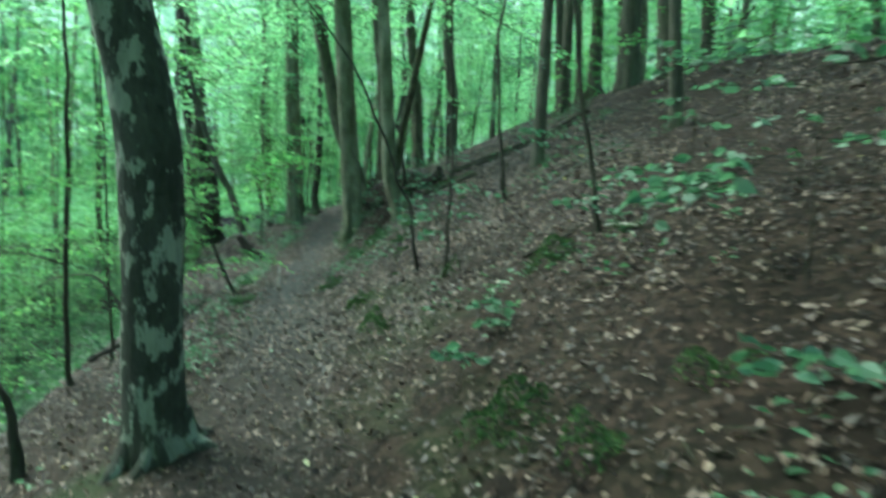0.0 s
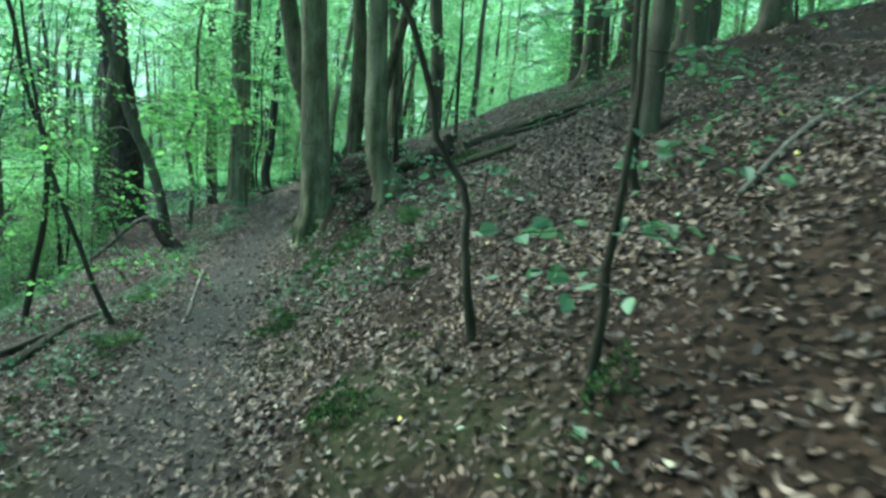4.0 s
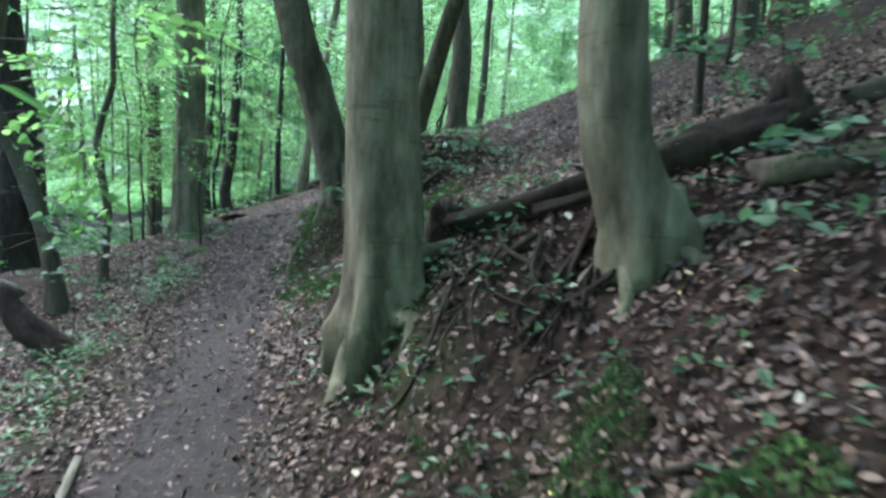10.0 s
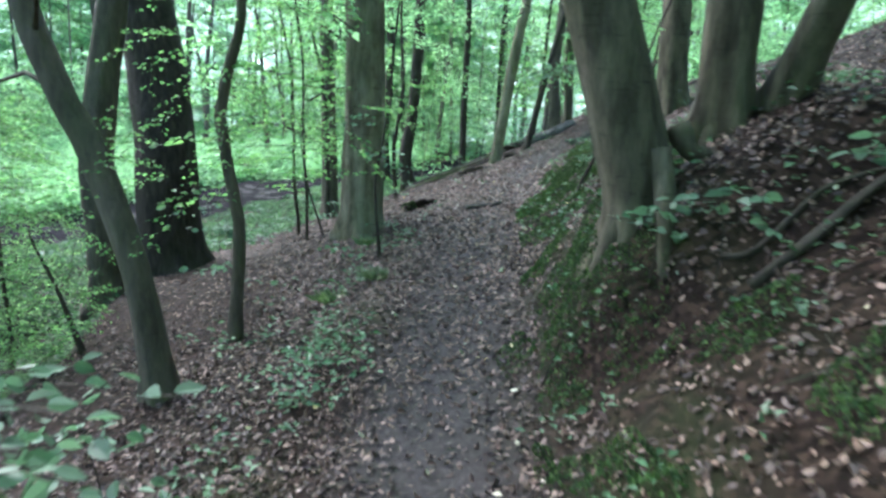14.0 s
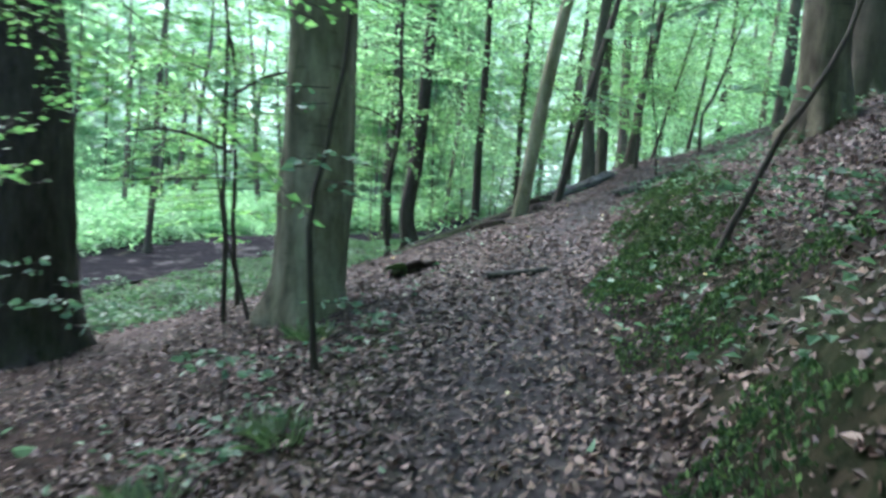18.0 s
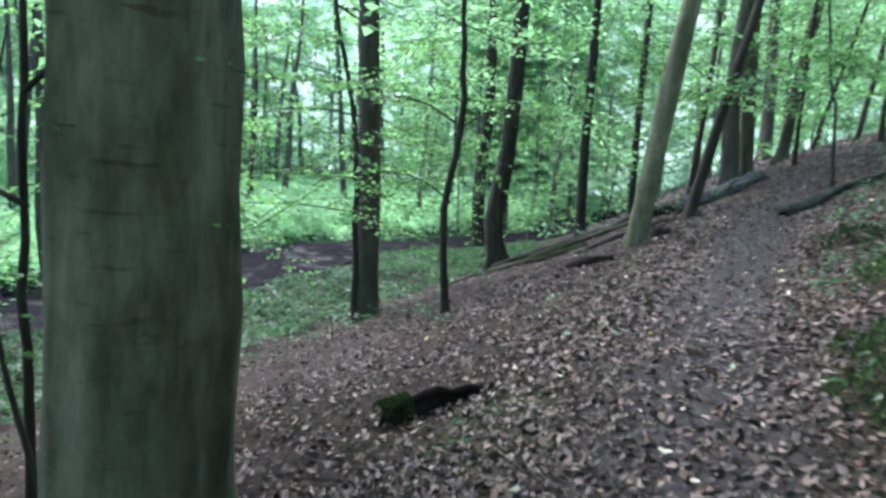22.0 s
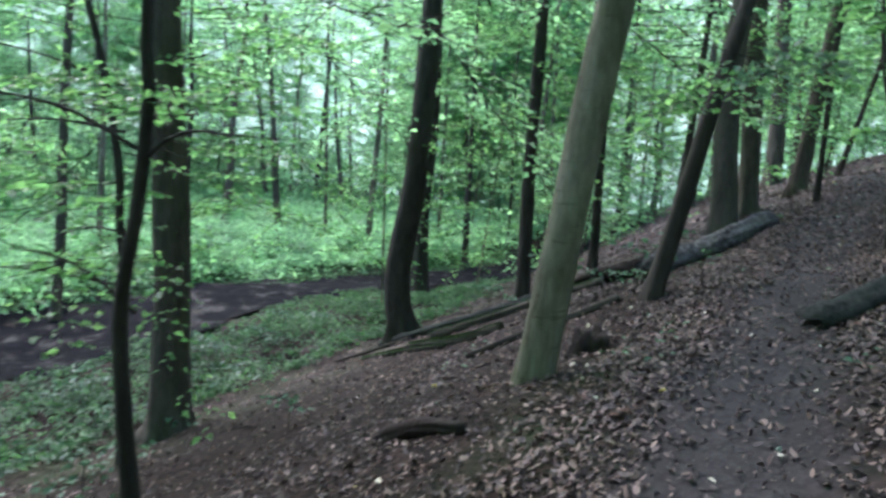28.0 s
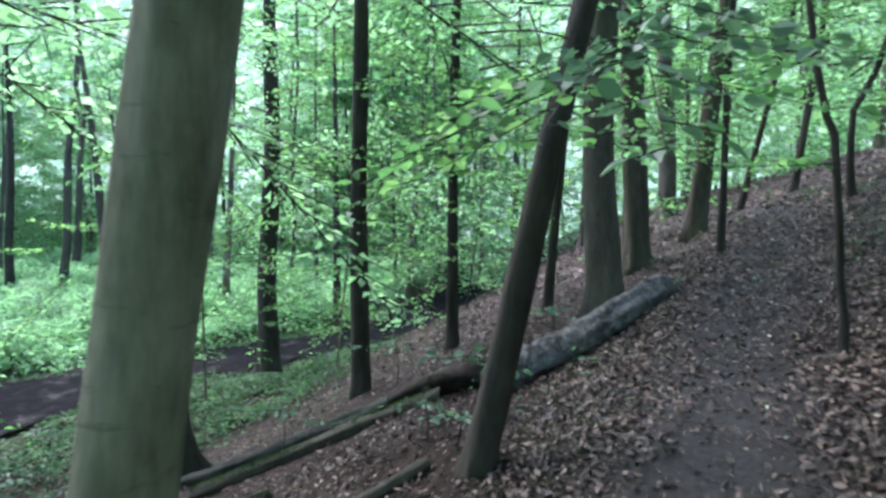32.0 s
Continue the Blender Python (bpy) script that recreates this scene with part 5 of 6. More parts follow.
def moss_on(ob, points, r, seed, side=0.0):
    """Moss grown along the top of a fallen stem, as its part."""
    rr = np.random.RandomState(seed)
    P = smooth_line([(p[0], p[1], float(height(p[0], p[1])) + r * 0.7) for p in points], 0.02)
    P = np.array(P)
    k = rr.randint(0, len(P), 5200)
    keep = rr.rand(5200) < 0.55 + 0.45 * np.sin(P[k, 0] * 5) * np.sin(P[k, 1] * 6 + 1)
    k = k[keep]
    h = unit(P[np.minimum(k + 1, len(P) - 1)] - P[np.maximum(k - 1, 0)])
    across = unit(np.cross((0, 0, 1), h))
    a = rr.normal(side, 0.55, (len(k), 1))
    out = across * np.sin(a) + np.array((0, 0, 1)) * np.cos(a)
    size = rr.uniform(0.012, 0.03, len(k))
    d = unit(out + rr.normal(0, 0.4, out.shape))
    v, f = leaf_cloud(P[k] + out * r * 1.08 - np.array(ob.location), d, unit(np.cross(d, rr.normal(0, 1, d.shape))), size, size * 0.5, 0.1)
    return part("moss", mesh_of("moss", v, f, [MAT_MOSS], smooth=False), ob, "bright green moss along the top")


for k, (ob, pts, r) in enumerate([(MOSSY_A, [(-3.7, 35.15), (-4.3, 35.2), (-4.9, 35.05), (-5.9, 34.85)], 0.07), (MOSSY_B, [(-4.7, 33.9), (-5.2, 34.05), (-6.0, 34.4)], 0.054), (MOSSY_C, [(-0.3, 12.97), (0.13, 12.38), (0.5, 12.0)], 0.058), (MOSSY_D, [(-5.4, 34.0), (-6.0, 34.2), (-6.9, 34.9)], 0.032), (MOSSY_E, [(-4.85, 24.95), (-4.74, 25.07)], 0.08)]):
    moss_on(ob, pts, r, 70 + k)


def twigs(rr, x, y):
    n = len(x)
    lines = []
    for i in range(n):
        a, l = rr.rand() * 3.14, rr.uniform(0.08, 0.45)
        x2, y2 = x[i] + math.cos(a) * l, y[i] + math.sin(a) * l
        lines.append(((x[i], y[i], float(height(x[i], y[i])) + 0.02), (x2, y2, float(height(x2, y2)) + 0.03)))
    v, f = [], []
    for i, q in enumerate(lines):
        a, b = line_prisms([q], rr.uniform(0.003, 0.009))
        f += [tuple(k + len(v) for k in t) for t in b]
        v += a
    return np.array(v), np.array(f)


scatter("twigs", "thin dead twigs strewn over the leaf litter", "twigs", 1500, (-7, 3.5), (0, 41), lambda x, y: np.where(np.abs(x - trail_x(y)) < 0.45, 0.2, 0.6), 95, twigs, MAT_TWIG)

# ---- moss on the bank: centre, half width and length, turn ----
def moss_shoots(rr, x, y):
    n = len(x)
    k = moss_cover(x, y)
    lump = 0.5 + 0.3 * np.sin(19 * x + 5 * y) * np.sin(17 * y - 4 * x) + 0.3 * np.sin(8 * x + 3 * y) * np.sin(7 * y - 2 * x)
    z = height(x, y) + 0.2 * k * lump + rr.uniform(-0.012, 0.006, n)
    d = unit(np.stack([rr.normal(0, 0.6, n), rr.normal(0, 0.6, n), np.ones(n)], 1))
    nn = unit(np.cross(d, rr.normal(0, 1, (n, 3))))
    size = rr.uniform(0.014, 0.036, n)
    return leaf_cloud(np.stack([x, y, z], 1), d, nn, size, size * 0.5, 0.1)


for k, (y0, y1, n) in enumerate([(2, 8, 200000), (8, 14, 220000), (14, 22, 220000), (22, 29, 230000)]):
    scatter("moss", "cushions of dark green moss on the bank", "moss", n, (min(float(trail_x(y0)), float(trail_x(y1))) - 0.9, max(float(trail_x(y0)), float(trail_x(y1))) + 2.3), (y0, y1), lambda x, y: moss_cover(x, y) ** 0.7, 300 + k, moss_shoots, MAT_MOSS)


def lying_on_moss(rr, x, y):
    v, f = lying(rr, x, y)
    return v + np.array((0, 0, 1.0)) * np.repeat(0.075 * moss_cover(x, y) + 0.012, 6)[:, None], f


scatter("leaf_litter", "brown fallen leaves caught on the moss", "leaf litter", 7000, (-4, 1.6), (2, 29), lambda x, y: np.where(moss_cover(x, y) > 0.05, 0.75, 0.0), 320, lying_on_moss, MAT_LITTER)
# ---- leafy branches that hang near the trail ----
def leafy_branch(name, label, x, y, z, sprays, leaf=0.075, mat=None, seed=1):
    """Sprays (offset from the start, heading, length) of one hanging branch."""
    rr = np.random.RandomState(seed)
    cs, ds, ns, lines = [], [], [], []
    for start, heading, length in sprays:
        a, b, c, l = spray_leaves(rr, np.array(start, float), heading, length, leaf, per_metre=1.5 / leaf)
        cs.append(a), ds.append(b), ns.append(c), lines.extend(l)
    c, d, n = np.concatenate(cs), np.concatenate(ds), np.concatenate(ns)
    size = leaf * rr.uniform(0.75, 1.25, len(c))
    v, f = oval_blades(c, d, n, size, size * 0.66, rr.uniform(0.05, 0.3, len(c)), rr.uniform(-0.3, 0.05, len(c)))
    tv, tf = line_prisms(lines, 0.004)
    me = mesh_of(name, np.concatenate([v, np.array(tv)]), np.concatenate([f, np.array(tf) + len(v)]), [mat or MAT_LEAF, MAT_TWIG], [0] * len(f) + [1] * len(tf), smooth=False)
    return me


def add_branch(root, z, heading, length, seed, count=2, leaf=0.075, mat=None):
    """A leafy branch on a standing sapling, as its part."""
    rr = np.random.RandomState(seed)
    h = np.array(heading, float)
    sprays = []
    for k in range(count):
        turn = rr.normal(0, 0.45)
        hh = (h[0] * math.cos(turn) - h[1] * math.sin(turn), h[0] * math.sin(turn) + h[1] * math.cos(turn), h[2] + rr.normal(0, 0.06))
        sprays.append(((0, 0, rr.normal(0, 0.04)), hh, length * rr.uniform(0.7, 1.1)))
    ob = part("branch", leafy_branch("branch", "", 0, 0, 0, sprays, leaf, mat, seed), root, "leafy side branch with green leaves")
    ob.location = (0, 0, z)
    return ob


for root, z, heading, length, seed in [
        (SAP_FORK, 0.95, (1, 0.1, 0.0), 0.55, 1), (SAP_FORK, 0.72, (-1, 0.2, 0.0), 0.5, 2), (SAP_FORK, 0.5, (-0.8, -0.4, 0.0), 0.45, 3), (SAP_FORK, 0.68, (0.9, -0.3, 0), 0.4, 4),
        (SAP_UP, 0.8, (0.9, -0.3, 0.05), 0.9, 5), (SAP_UP, 1.2, (-0.8, -0.3, 0.1), 0.8, 6), (SAP_UP, 1.8, (0.5, 0.5, 0.1), 0.9, 7),
        (SAP_BENT, 1.3, (-0.8, -0.5, 0), 0.6, 8), (SAP_BENT, 2.4, (0.9, 0.1, 0), 0.9, 9), (SAP_BENT, 1.8, (-0.9, 0.2, 0), 0.8, 10), (SAP_BENT, 2.9, (0.6, -0.6, 0), 1.0, 11),
        (SAP_TRUNK, 1.25, (0.5, -0.5, 0), 0.45, 12), (SAP_TRUNK, 1.05, (0.8, 0.1, -0.05), 0.35, 13), (SAP_TRUNK, 1.6, (-0.9, 0.1, 0.05), 0.7, 14),
        (SAP_BANK, 1.0, (0.6, -0.4, 0.0), 0.5, 15), (SAP_BANK, 0.5, (0.4, 0.5, 0.1), 0.3, 16), (SAP_BANK, 1.5, (-0.7, 0.5, 0.0), 0.7, 17),
        (SAP_DARK, 1.5, (-0.9, 0.0, 0.1), 0.8, 18), (SAP_DARK, 2.6, (0.9, 0.2, 0.1), 0.9, 19), (SAP_DARK, 2.1, (-0.8, -0.4, 0), 0.9, 20), (SAP_DARK, 3.2, (-0.3, -0.9, 0), 0.9, 21),
        (SAP_SLOPE, 0.5, (-0.6, -0.7, 0), 0.5, 22), (SAP_SLOPE, 0.35, (0.8, -0.3, 0), 0.5, 23), (SAP_SLOPE, 1.0, (-0.8, 0.2, 0), 0.6, 24),
        (SAP_VALLEY, 0.9, (-0.9, 0.2, 0), 0.8, 51), (SAP_VALLEY, 1.2, (0.8, -0.4, 0), 0.8, 52), (SAP_VALLEY, 1.5, (-0.9, -0.3, 0), 1.0, 53), (SAP_VALLEY, 1.8, (0.6, 0.6, 0), 0.9, 54), (SAP_VALLEY, 2.1, (-0.7, 0.5, 0), 1.0, 55), (SAP_VALLEY, 2.4, (0.9, -0.1, 0), 0.9, 56),
        (SAP_END, 1.2, (-0.9, -0.3, 0.1), 0.8, 25), (SAP_END, 1.6, (0.8, -0.3, 0), 0.7, 26), (SAP_LEFT, 1.0, (-0.9, -0.2, 0), 0.8, 27), (SAP_LEFT, 1.6, (0.8, 0.4, 0), 0.9, 28)]:
    add_branch(root, z, heading, length, seed, leaf=0.06 if root in (SAP_TRUNK, SAP_DARK) else 0.07, mat=MAT_SEEDLING if root in (SAP_FORK, SAP_UP, SAP_SLOPE, SAP_BANK, SAP_TRUNK) else None)


def hang(root, trunk_z, target, heading, length, seed, count=3, leaf=0.08, mat=None):
    """A limb from a tree's stem out to a leafy end near the trail, as its part."""
    rr = np.random.RandomState(seed)
    end = np.array(target, float) - np.array(root.location)
    h = unit(np.array(heading, float))
    sprays = []
    for k in range(count):
        turn = rr.normal(0, 0.5)
        hh = (h[0] * math.cos(turn) - h[1] * math.sin(turn), h[0] * math.sin(turn) + h[1] * math.cos(turn), h[2] + rr.normal(0, 0.1))
        sprays.append((end + rr.normal(0, 0.08, 3), hh, length * rr.uniform(0.6, 1.1)))
    part("branch", leafy_branch("branch", "", 0, 0, 0, sprays, leaf, mat, seed), root, "leafy hanging branch with green leaves")
    a = np.array((0, 0, trunk_z), float)
    line = smooth_line([a, a * 0.65 + end * 0.35 + (0, 0, 0.1) + rr.normal(0, 0.08, 3), a * 0.3 + end * 0.7 + (0, 0, 0.1) + rr.normal(0, 0.08, 3), end], 0.12)
    v, f = tube(line, np.linspace(0.007, 0.003, len(line)), 6, rr, 0.05)
    part("limb", mesh_of("limb", v, f, [MAT_TWIG]), root)


def seedling(x, y, tall, spread, seed, leaf=0.075, count=4):
    """A young beech with a few level leafy twigs."""
    rr = np.random.RandomState(seed)
    root = new("seedling")
    root.location = (x, y, float(height(x, y)))
    tagged(root, "young beech seedling with fresh green leaves on leaf litter", "seedling", "seedlings of the forest floor")
    line = smooth_line([(0, 0, -0.05), (0.02, 0, tall * 0.5), (rr.normal(0, 0.04), rr.normal(0, 0.04), tall)], 0.06)
    v, f = tube(line, np.linspace(0.007, 0.003, len(line)), 6, rr, 0.05)
    part("stem", mesh_of("stem", v, f, [MAT_TWIG]), root)
    sprays = []
    for k in range(count):
        a = 6.28 * (k + 0.4 * rr.rand()) / count
        sprays.append(((0, 0, tall * (0.55 + 0.45 * (k + 1) / count)), (math.cos(a), math.sin(a), 0.1), spread * rr.uniform(0.6, 1.1)))
    part("foliage", leafy_branch("foliage", "", 0, 0, 0, sprays, leaf, MAT_SEEDLING, seed), root)
    return root


for k, (x, y, tall, spread) in enumerate([(1.7, 3.1, 1.05, 0.55), (1.45, 4.05, 0.6, 0.55), (1.24, 2.2, 0.25, 0.4), (1.16, 5.24, 0.35, 0.35), (1.9, 5.2, 0.8, 0.4), (0.1, 3.9, 0.22, 0.22), (0.35, 4.5, 0.2, 0.25),
                                          (-4.57, 16.77, 0.75, 0.45), (-1.95, 18.05, 0.5, 0.4), (-2.25, 18.2, 0.4, 0.3), (-1.25, 17.3, 0.6, 0.6), (-0.9, 17.0, 0.6, 0.6), (-1.75, 15.45, 0.15, 0.3),
                                          (-0.35, 12.6, 0.3, 0.4), (-0.6, 12.4, 0.22, 0.35), (0.25, 13.9, 0.45, 0.5), (-0.45, 10.0, 0.4, 0.5), (-0.1, 9.3, 0.5, 0.45), (-1.95, 15.35, 0.16, 0.3), (-1.75, 15.15, 0.2, 0.35), (-1.45, 15.9, 0.14, 0.25), (-0.75, 18.1, 0.3, 0.45), (-1.1, 17.9, 0.3, 0.35), (1.45, 5.6, 0.3, 0.4)]):
    seedling(x, y, tall, spread, 700 + k)
for k, (x, y, tall, spread) in enumerate([(-2.15, 22.9, 0.35, 0.3), (-2.0, 21.9, 0.3, 0.3), (-4.6, 22.6, 0.25, 0.3), (-4.9, 21.4, 0.35, 0.35), (-5.5, 27.6, 0.2, 0.2), (-1.5, 29.0, 0.3, 0.3), (-3.2, 33.4, 0.25, 0.25),
                                          (-3.5, 33.9, 0.3, 0.3), (0.36, 4.35, 0.1, 0.14), (-2.0, 27.8, 0.25, 0.25), (-6.4, 29.5, 0.4, 0.4), (-5.9, 31.2, 0.3, 0.3), (-7.2, 29.0, 0.4, 0.4), (-3.6, 9.3, 0.3, 0.3), (-3.9, 10.6, 0.3, 0.3), (-4.9, 14.8, 0.5, 0.4)]):
    seedling(x, y, tall, spread, 730 + k, 0.055)

rr = np.random.RandomState(77)
for k in range(60):
    x, y = rr.uniform(-13, -7), rr.uniform(26, 40)
    if float(height(x, y)) < -0.85 and float(stream_gap(x, y)) > 2.3:
        seedling(x, y, rr.uniform(0.2, 0.5), rr.uniform(0.3, 0.5), 1000 + k, 0.085, 5)

SAP_NEAR = tree("sapling", L_SAP, -5.6, 15.4, 0.01, [(0.05, -0.05, 0.8), (0.12, -0.1, 1.6), (0.2, -0.15, 2.3)], 3.4, MAT_TWIG)
hang(SAP_NEAR, 1.7, (-3.95, 15.15, 1.5), (0.0, -0.5, -0.3), 0.35, 801, 4, 0.09)
hang(SAP_NEAR, 1.2, (-4.0, 15.1, 0.95), (0.2, -0.3, -0.3), 0.3, 802, 4, 0.08, MAT_SEEDLING)
hang(SAP_NEAR, 0.9, (-4.25, 15.75, 0.78), (0.6, 0.3, -0.1), 0.45, 822, 5, 0.075, MAT_SEEDLING)
hang(SAP_NEAR, 0.8, (-4.35, 15.9, 0.7), (0.2, 0.6, -0.05), 0.45, 823, 5, 0.075, MAT_SEEDLING)
hang(SAP_NEAR, 1.9, (-3.92, 15.2, 1.8), (0.1, -0.4, -0.5), 0.4, 824, 5, 0.09)
hang(SAP_NEAR, 1.5, (-3.86, 15.2, 1.3), (0.1, -0.3, -0.6), 0.35, 825, 5, 0.09)
hang(SAP_NEAR, 2.2, (-3.9, 15.1, 2.0), (-0.6, -0.7, 0.0), 0.7, 803, 3, 0.08)
SAP_OVER = tree("sapling", L_SAP, -5.7, 12.9, 0.02, [(0.03, 0.0, 1.2), (0.1, 0.0, 2.4), (0.25, 0.0, 3.2)], 5.0, MAT_TWIG)
hang(SAP_OVER, 2.4, (-3.4, 12.7, 1.95), (0.5, -0.6, 0.0), 0.7, 804, 4, 0.08)
hang(SAP_OVER, 2.8, (-3.3, 14.2, 2.1), (0.8, 0.2, -0.05), 0.8, 805, 4, 0.08)
hang(SAP_OVER, 3.1, (-2.9, 13.2, 2.4), (0.8, -0.3, 0.0), 0.8, 806, 3, 0.08)
hang(LEAN_DARK, 1.9, (-2.75, 33.0, 3.15), (-0.25, -0.9, -0.25), 0.9, 807, 4, 0.072)
hang(LEAN_DARK, 2.2, (-2.35, 32.9, 3.3), (0.1, -0.9, -0.2), 0.9, 808, 4, 0.072)
hang(LEAN_DARK, 2.4, (-2.0, 33.2, 3.4), (0.7, -0.6, -0.1), 0.9, 809, 4, 0.072)
hang(SAP_END, 1.7, (-1.3, 33.0, 3.4), (-0.5, -0.8, -0.1), 0.7, 810, 3, 0.08)
hang(LEAN_DARK, 2.6, (-2.6, 32.2, 3.1), (-0.5, -0.7, -0.35), 0.8, 811, 6, 0.072)
hang(LEAN_DARK, 2.9, (-2.3, 32.0, 3.35), (0.3, -0.8, -0.3), 0.9, 812, 6, 0.072, MAT_SEEDLING)
hang(LEAN_DARK, 3.2, (-1.7, 31.9, 3.55), (0.8, -0.5, -0.2), 1.0, 813, 6, 0.072)
hang(SAP_END, 2.4, (-1.2, 32.6, 3.5), (0.7, -0.7, -0.1), 0.9, 814, 5, 0.072)
hang(SAP_END, 2.8, (-1.5, 32.2, 3.75), (-0.4, -0.9, -0.15), 0.9, 815, 5, 0.072)
for k, (tz, target, heading) in enumerate([(2.6, (-10.2, 31.6, 1.5), (-0.9, -0.3, -0.1)), (3.2, (-10.6, 32.2, 2.3), (-0.9, 0.2, -0.05)), (3.8, (-10.0, 31.0, 2.9), (-0.6, -0.7, -0.1)), (2.2, (-9.6, 30.9, 0.7), (-0.8, -0.5, 0.0)),
                                          (4.4, (-9.0, 30.4, 3.5), (-0.2, -0.9, -0.15)), (4.8, (-10.8, 31.2, 3.7), (-0.9, -0.4, -0.1)), (3.5, (-7.6, 31.0, 2.9), (0.5, -0.8, -0.1))]):
    hang(VALLEY_TREE, tz, target, heading, 1.3, 830 + k, 6, 0.08)
for k, (tz, target, heading) in enumerate([(3.0, (-7.8, 33.9, 2.6), (0.3, -0.9, -0.1)), (3.8, (-8.2, 34.2, 3.4), (-0.6, -0.7, -0.1)), (4.4, (-7.4, 33.6, 3.9), (0.4, -0.8, -0.15)), (2.4, (-8.6, 34.3, 1.7), (-0.5, -0.8, -0.05))]):
    hang(VALLEY_TREE, tz, target, heading, 1.2, 850 + k, 6, 0.08)
hang(SAP_OVER, 2.2, (-3.4, 11.4, 1.8), (0.5, 0.3, -0.05), 0.75, 816, 9, 0.09)
hang(SAP_OVER, 2.5, (-3.1, 12.0, 1.95), (0.7, 0.4, -0.05), 0.7, 817, 9, 0.09)
SAP_FIRST = tree("sapling", L_SAP, 3.0, 3.8, 0.02, [(-0.02, 0, 0.6), (0.03, 0, 1.3), (0.06, 0, 2.0)], 4.0, MAT_TWIG)
hang(SAP_FIRST, 0.9, (1.65, 3.5, 1.62), (-0.9, 0.1, -0.08), 0.75, 818, 5, 0.09, MAT_SEEDLING)
hang(SAP_FIRST, 1.7, (2.2, 4.5, 2.5), (-0.6, 0.4, 0.0), 0.8, 819, 5, 0.09, MAT_SEEDLING)
hang(SAP_FIRST, 1.8, (2.5, 4.4, 2.55), (0.7, 0.2, -0.05), 0.8, 820, 4, 0.09, MAT_SEEDLING)
ARCHED = tree("arched_sapling", "thin dark sapling bent over in an arch beside a rotten log", -0.79, 13.62, 0.045, [(0.0, 0, 0.5), (0.02, 0, 0.95), (0.09, 0, 1.33), (0.24, 0, 1.5), (0.43, 0, 1.48), (0.54, 0, 1.26), (0.56, 0, 0.86), (0.56, 0, 0.62)], 0.7, MAT_TWIG)
add_branch(ARCHED, 0.72, (1, -0.2, -0.05), 0.6, 41, 3, 0.08, MAT_SEEDLING)
bank_leaves = [(-7.0, 22.9, 0.9, 0.6), (-6.7, 22.6, 0.6, 0.5), (-5.75, 20.6, 0.5, 0.4), (-3.15, 34.1, 0.5, 0.4), (-2.7, 36.0, 0.3, 0.3), (-4.4, 36.5, 0.6, 0.5), (-5.2, 35.3, 0.5, 0.5), (0.9, 34.5, 0.4, 0.4), (1.4, 36.0, 0.5, 0.5)]
for k, (x, y, tall, spread) in enumerate(bank_leaves):
    seedling(x, y, tall, spread, 860 + k)
tree("sapling", L_SAP, 1.25, 5.35, 0.02, [(-0.02, 0, 0.4), (-0.12, 0, 0.9), (-0.2, 0, 1.5)], 3.5, MAT_TWIG)


def bare_limb(root, z, reach, heading, seed):
    """A dead side limb with a few bare twigs, as one part."""
    rr = np.random.RandomState(seed)
    h = unit(np.array(heading, float))
    pts = [np.array((0.0, 0.0, z)), np.array((0, 0, z)) + h * reach * 0.4 + (0, 0, 0.06), np.array((0, 0, z)) + h * reach * 0.75 + (0, 0, 0.02), np.array((0, 0, z)) + h * reach + (0, 0, -0.06)]
    line = smooth_line(pts, 0.1)
    v, f = tube(line, np.linspace(0.016, 0.005, len(line)), 6, rr, 0.08)
    f = [tuple(q) for q in f]
    twig_lines = []
    for k in range(6):
        p = line[int(len(line) * rr.uniform(0.25, 0.95))]
        turn = rr.choice((-1, 1)) * rr.uniform(0.4, 1.0)
        hh = np.array((h[0] * math.cos(turn) - h[1] * math.sin(turn), h[0] * math.sin(turn) + h[1] * math.cos(turn), rr.normal(-0.05, 0.25)))
        twig_lines.append((p, p + hh * rr.uniform(0.2, 0.55)))
    ob = part("limb", mesh_of("limb", v, f, [MAT_TWIG]), root, "bare dead side limb")
    for a, b in twig_lines:
        tv, tf = line_prisms([(a, b)], 0.005)
        part("twig", mesh_of("twig", tv, tf, [MAT_TWIG]), ob)
    return ob


for k, (root, z, reach, heading) in enumerate([(VALLEY_PAIR, 1.9, 2.5, (-1, -0.1, 0.02)), (VALLEY_PAIR, 2.45, 0.8, (-1, -0.2, -0.1)), (VALLEY_PAIR, 3.45, 1.6, (-1, -0.2, 0.05)), (VALLEY_PAIR, 3.9, 1.8, (-0.9, -0.5, 0.25)),
                                               (SAP_DARK, 1.35, 0.8, (-0.9, -0.2, 0.5)), (SAP_DARK, 2.3, 0.9, (-0.8, -0.5, 0.35)), (SAP_DARK, 2.2, 0.8, (0.9, -0.3, 0.3)), (SAP_PAIR, 1.5, 0.9, (-0.9, -0.1, 0.2)), (SAP_PAIR, 2.0, 0.9, (0.9, -0.2, 0.25)), (SAP_LEFT, 1.4, 0.9, (-0.8, -0.4, 0.2))]):
    bare_limb(root, z, reach, heading, 880 + k)

# ---- pale and yellow leaves newly fallen ----
MAT_FRESH = leaf_mat("fresh_fallen_leaf", (0.42, 0.40, 0.31), (0.5, 0.46, 0.36), (0.62, 0.5, 0.1), 0.0, 0.5)
MAT_FRESH_GREEN = leaf_mat("fallen_green_leaf", (0.14, 0.22, 0.12), (0.22, 0.32, 0.2), (0.3, 0.4, 0.28), 0.0, 0.4)


def bright_lying(rr, x, y):
    v, f = lying(rr, x, y)
    return v + np.array((0, 0, 0.02)), f


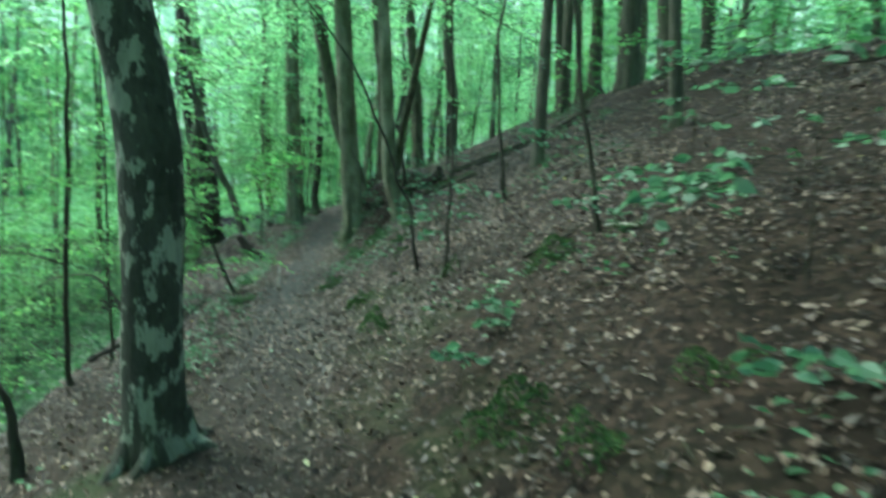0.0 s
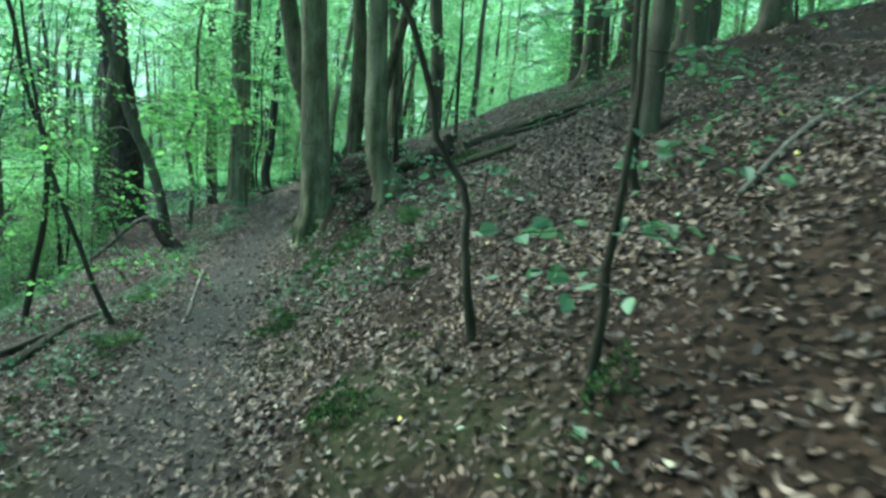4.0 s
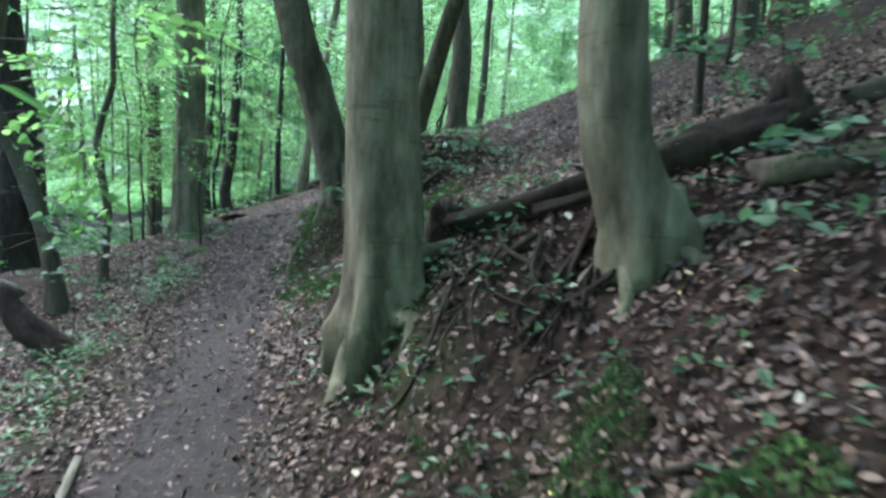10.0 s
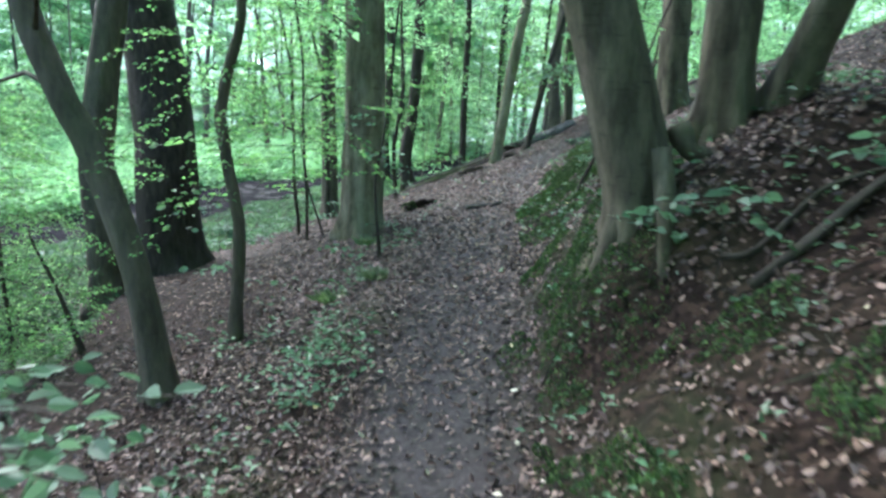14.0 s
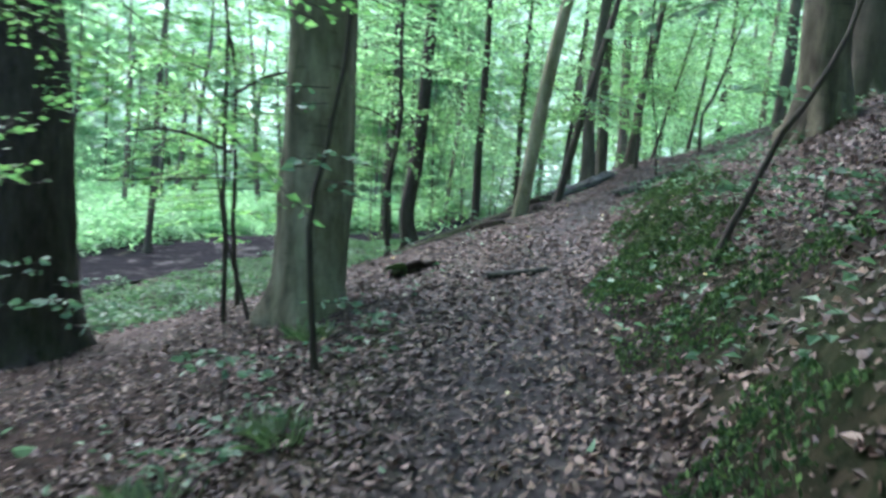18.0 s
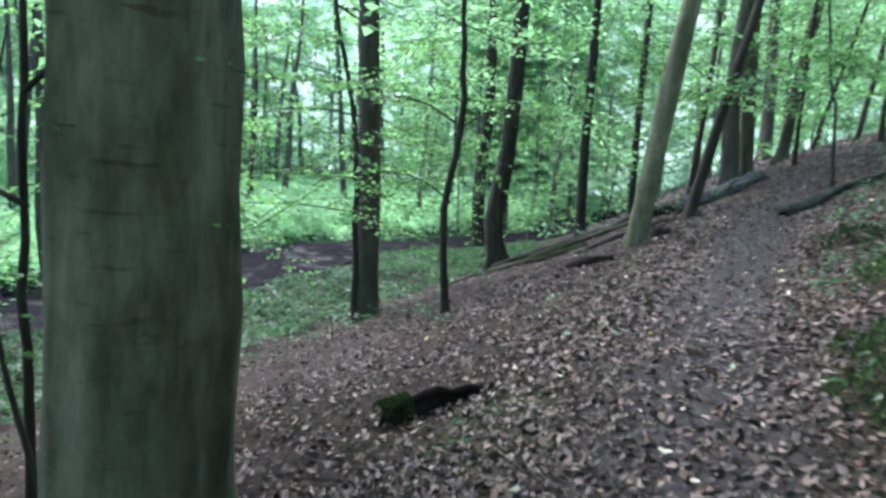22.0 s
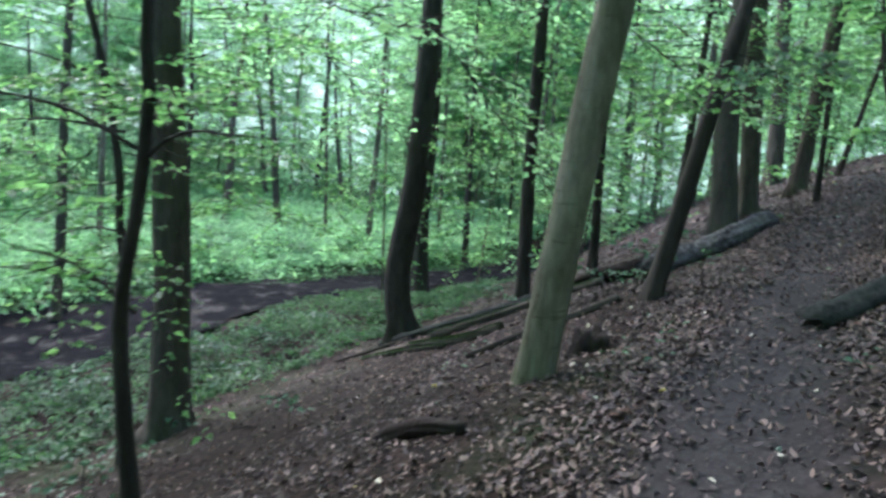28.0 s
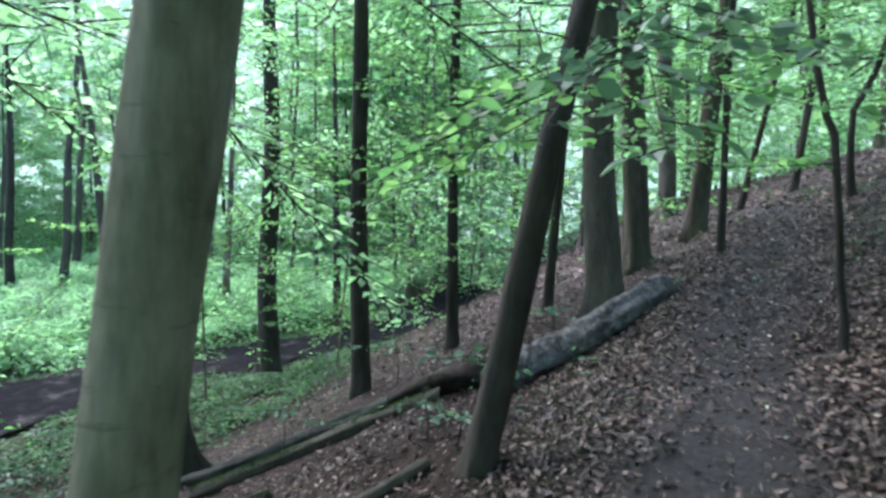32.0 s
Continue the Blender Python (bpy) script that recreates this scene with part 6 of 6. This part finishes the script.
scatter("fallen_leaves", "pale and yellow newly fallen leaves on the trail", "fallen leaves", 1500, (-5.5, 3), (0, 40), lambda x, y: np.where(np.abs(x - trail_x(y)) < 2.2, 0.55, 0.15), 90, bright_lying, MAT_FRESH)
scatter("fallen_leaves", "green fallen leaves on the trail", "fallen leaves", 500, (-5.5, 3), (0, 40), lambda x, y: np.where(np.abs(x - trail_x(y)) < 2.2, 0.5, 0.15), 91, bright_lying, MAT_FRESH_GREEN)


MAT_GRASS = leaf_mat("fine_grass", (0.07, 0.12, 0.06), (0.12, 0.18, 0.1), (0.2, 0.26, 0.16), 0.4)


def grass_tuft(x, y, seed, n=320, tall=0.15):
    rr = np.random.RandomState(seed)
    a = rr.rand(n) * 6.28
    lean = rr.uniform(0.3, 2.2, n)
    d = unit(np.stack([np.cos(a) * lean, np.sin(a) * lean, np.ones(n)], 1))
    L = rr.uniform(0.4, 1.0, n) * tall
    base = np.stack([np.cos(a) * rr.rand(n) * 0.16, np.sin(a) * rr.rand(n) * 0.16, np.zeros(n)], 1)
    nn = unit(np.cross(d, rr.normal(0, 1, (n, 3))))
    v, f = leaf_blades(base + d * L[:, None] * 0.5, d, nn, L, 0.0019, 0.1, rr.uniform(-0.5, 0.1, n))
    ob = new("grass_tuft", mesh_of("grass_tuft", v, f, [MAT_GRASS], smooth=False))
    ob.location = (x, y, float(height(x, y)) - 0.01)
    return tagged(ob, "tuft of fine green grass on the bank", "grass", "grass tufts on the bank")


for k, (x, y) in enumerate([(-0.55, 11.15), (-0.48, 11.32), (-3.5, 12.2), (-3.7, 12.9), (-3.1, 10.3), (-4.4, 21.0), (-4.7, 20.5), (-1.9, 19.9), (-4.9, 22.8)]):
    grass_tuft(x, y, 950 + k)

# ---- single pale leaves that stand out on the trail ----
for k, (x, y, size) in enumerate([(-3.4, 24.37, 0.085), (-3.3, 24.15, 0.05), (-2.0, 12.9, 0.05), (-2.55, 15.9, 0.055), (-3.0, 17.3, 0.05), (-2.75, 28.1, 0.05), (0.1, 6.1, 0.06), (-2.95, 18.3, 0.055)]):
    rr = np.random.RandomState(990 + k)
    c = np.array([[0.0, 0.0, 0.0]])
    v, f = oval_blades(c, unit(rr.normal(0, 1, (1, 3)) * (1, 1, 0.1)), np.array([[0.05, -0.1, 1.0]]), [size], [size * 0.65], [0.12], [0.1])
    ob = new("fallen_leaf", mesh_of("fallen_leaf", v, f, [MAT_FRESH], smooth=False))
    ob.location = (x, y, float(height(x, y)) + 0.03)
    tagged(ob, "large pale fallen leaf lying on the trail", "leaf", "pale leaves on the trail")
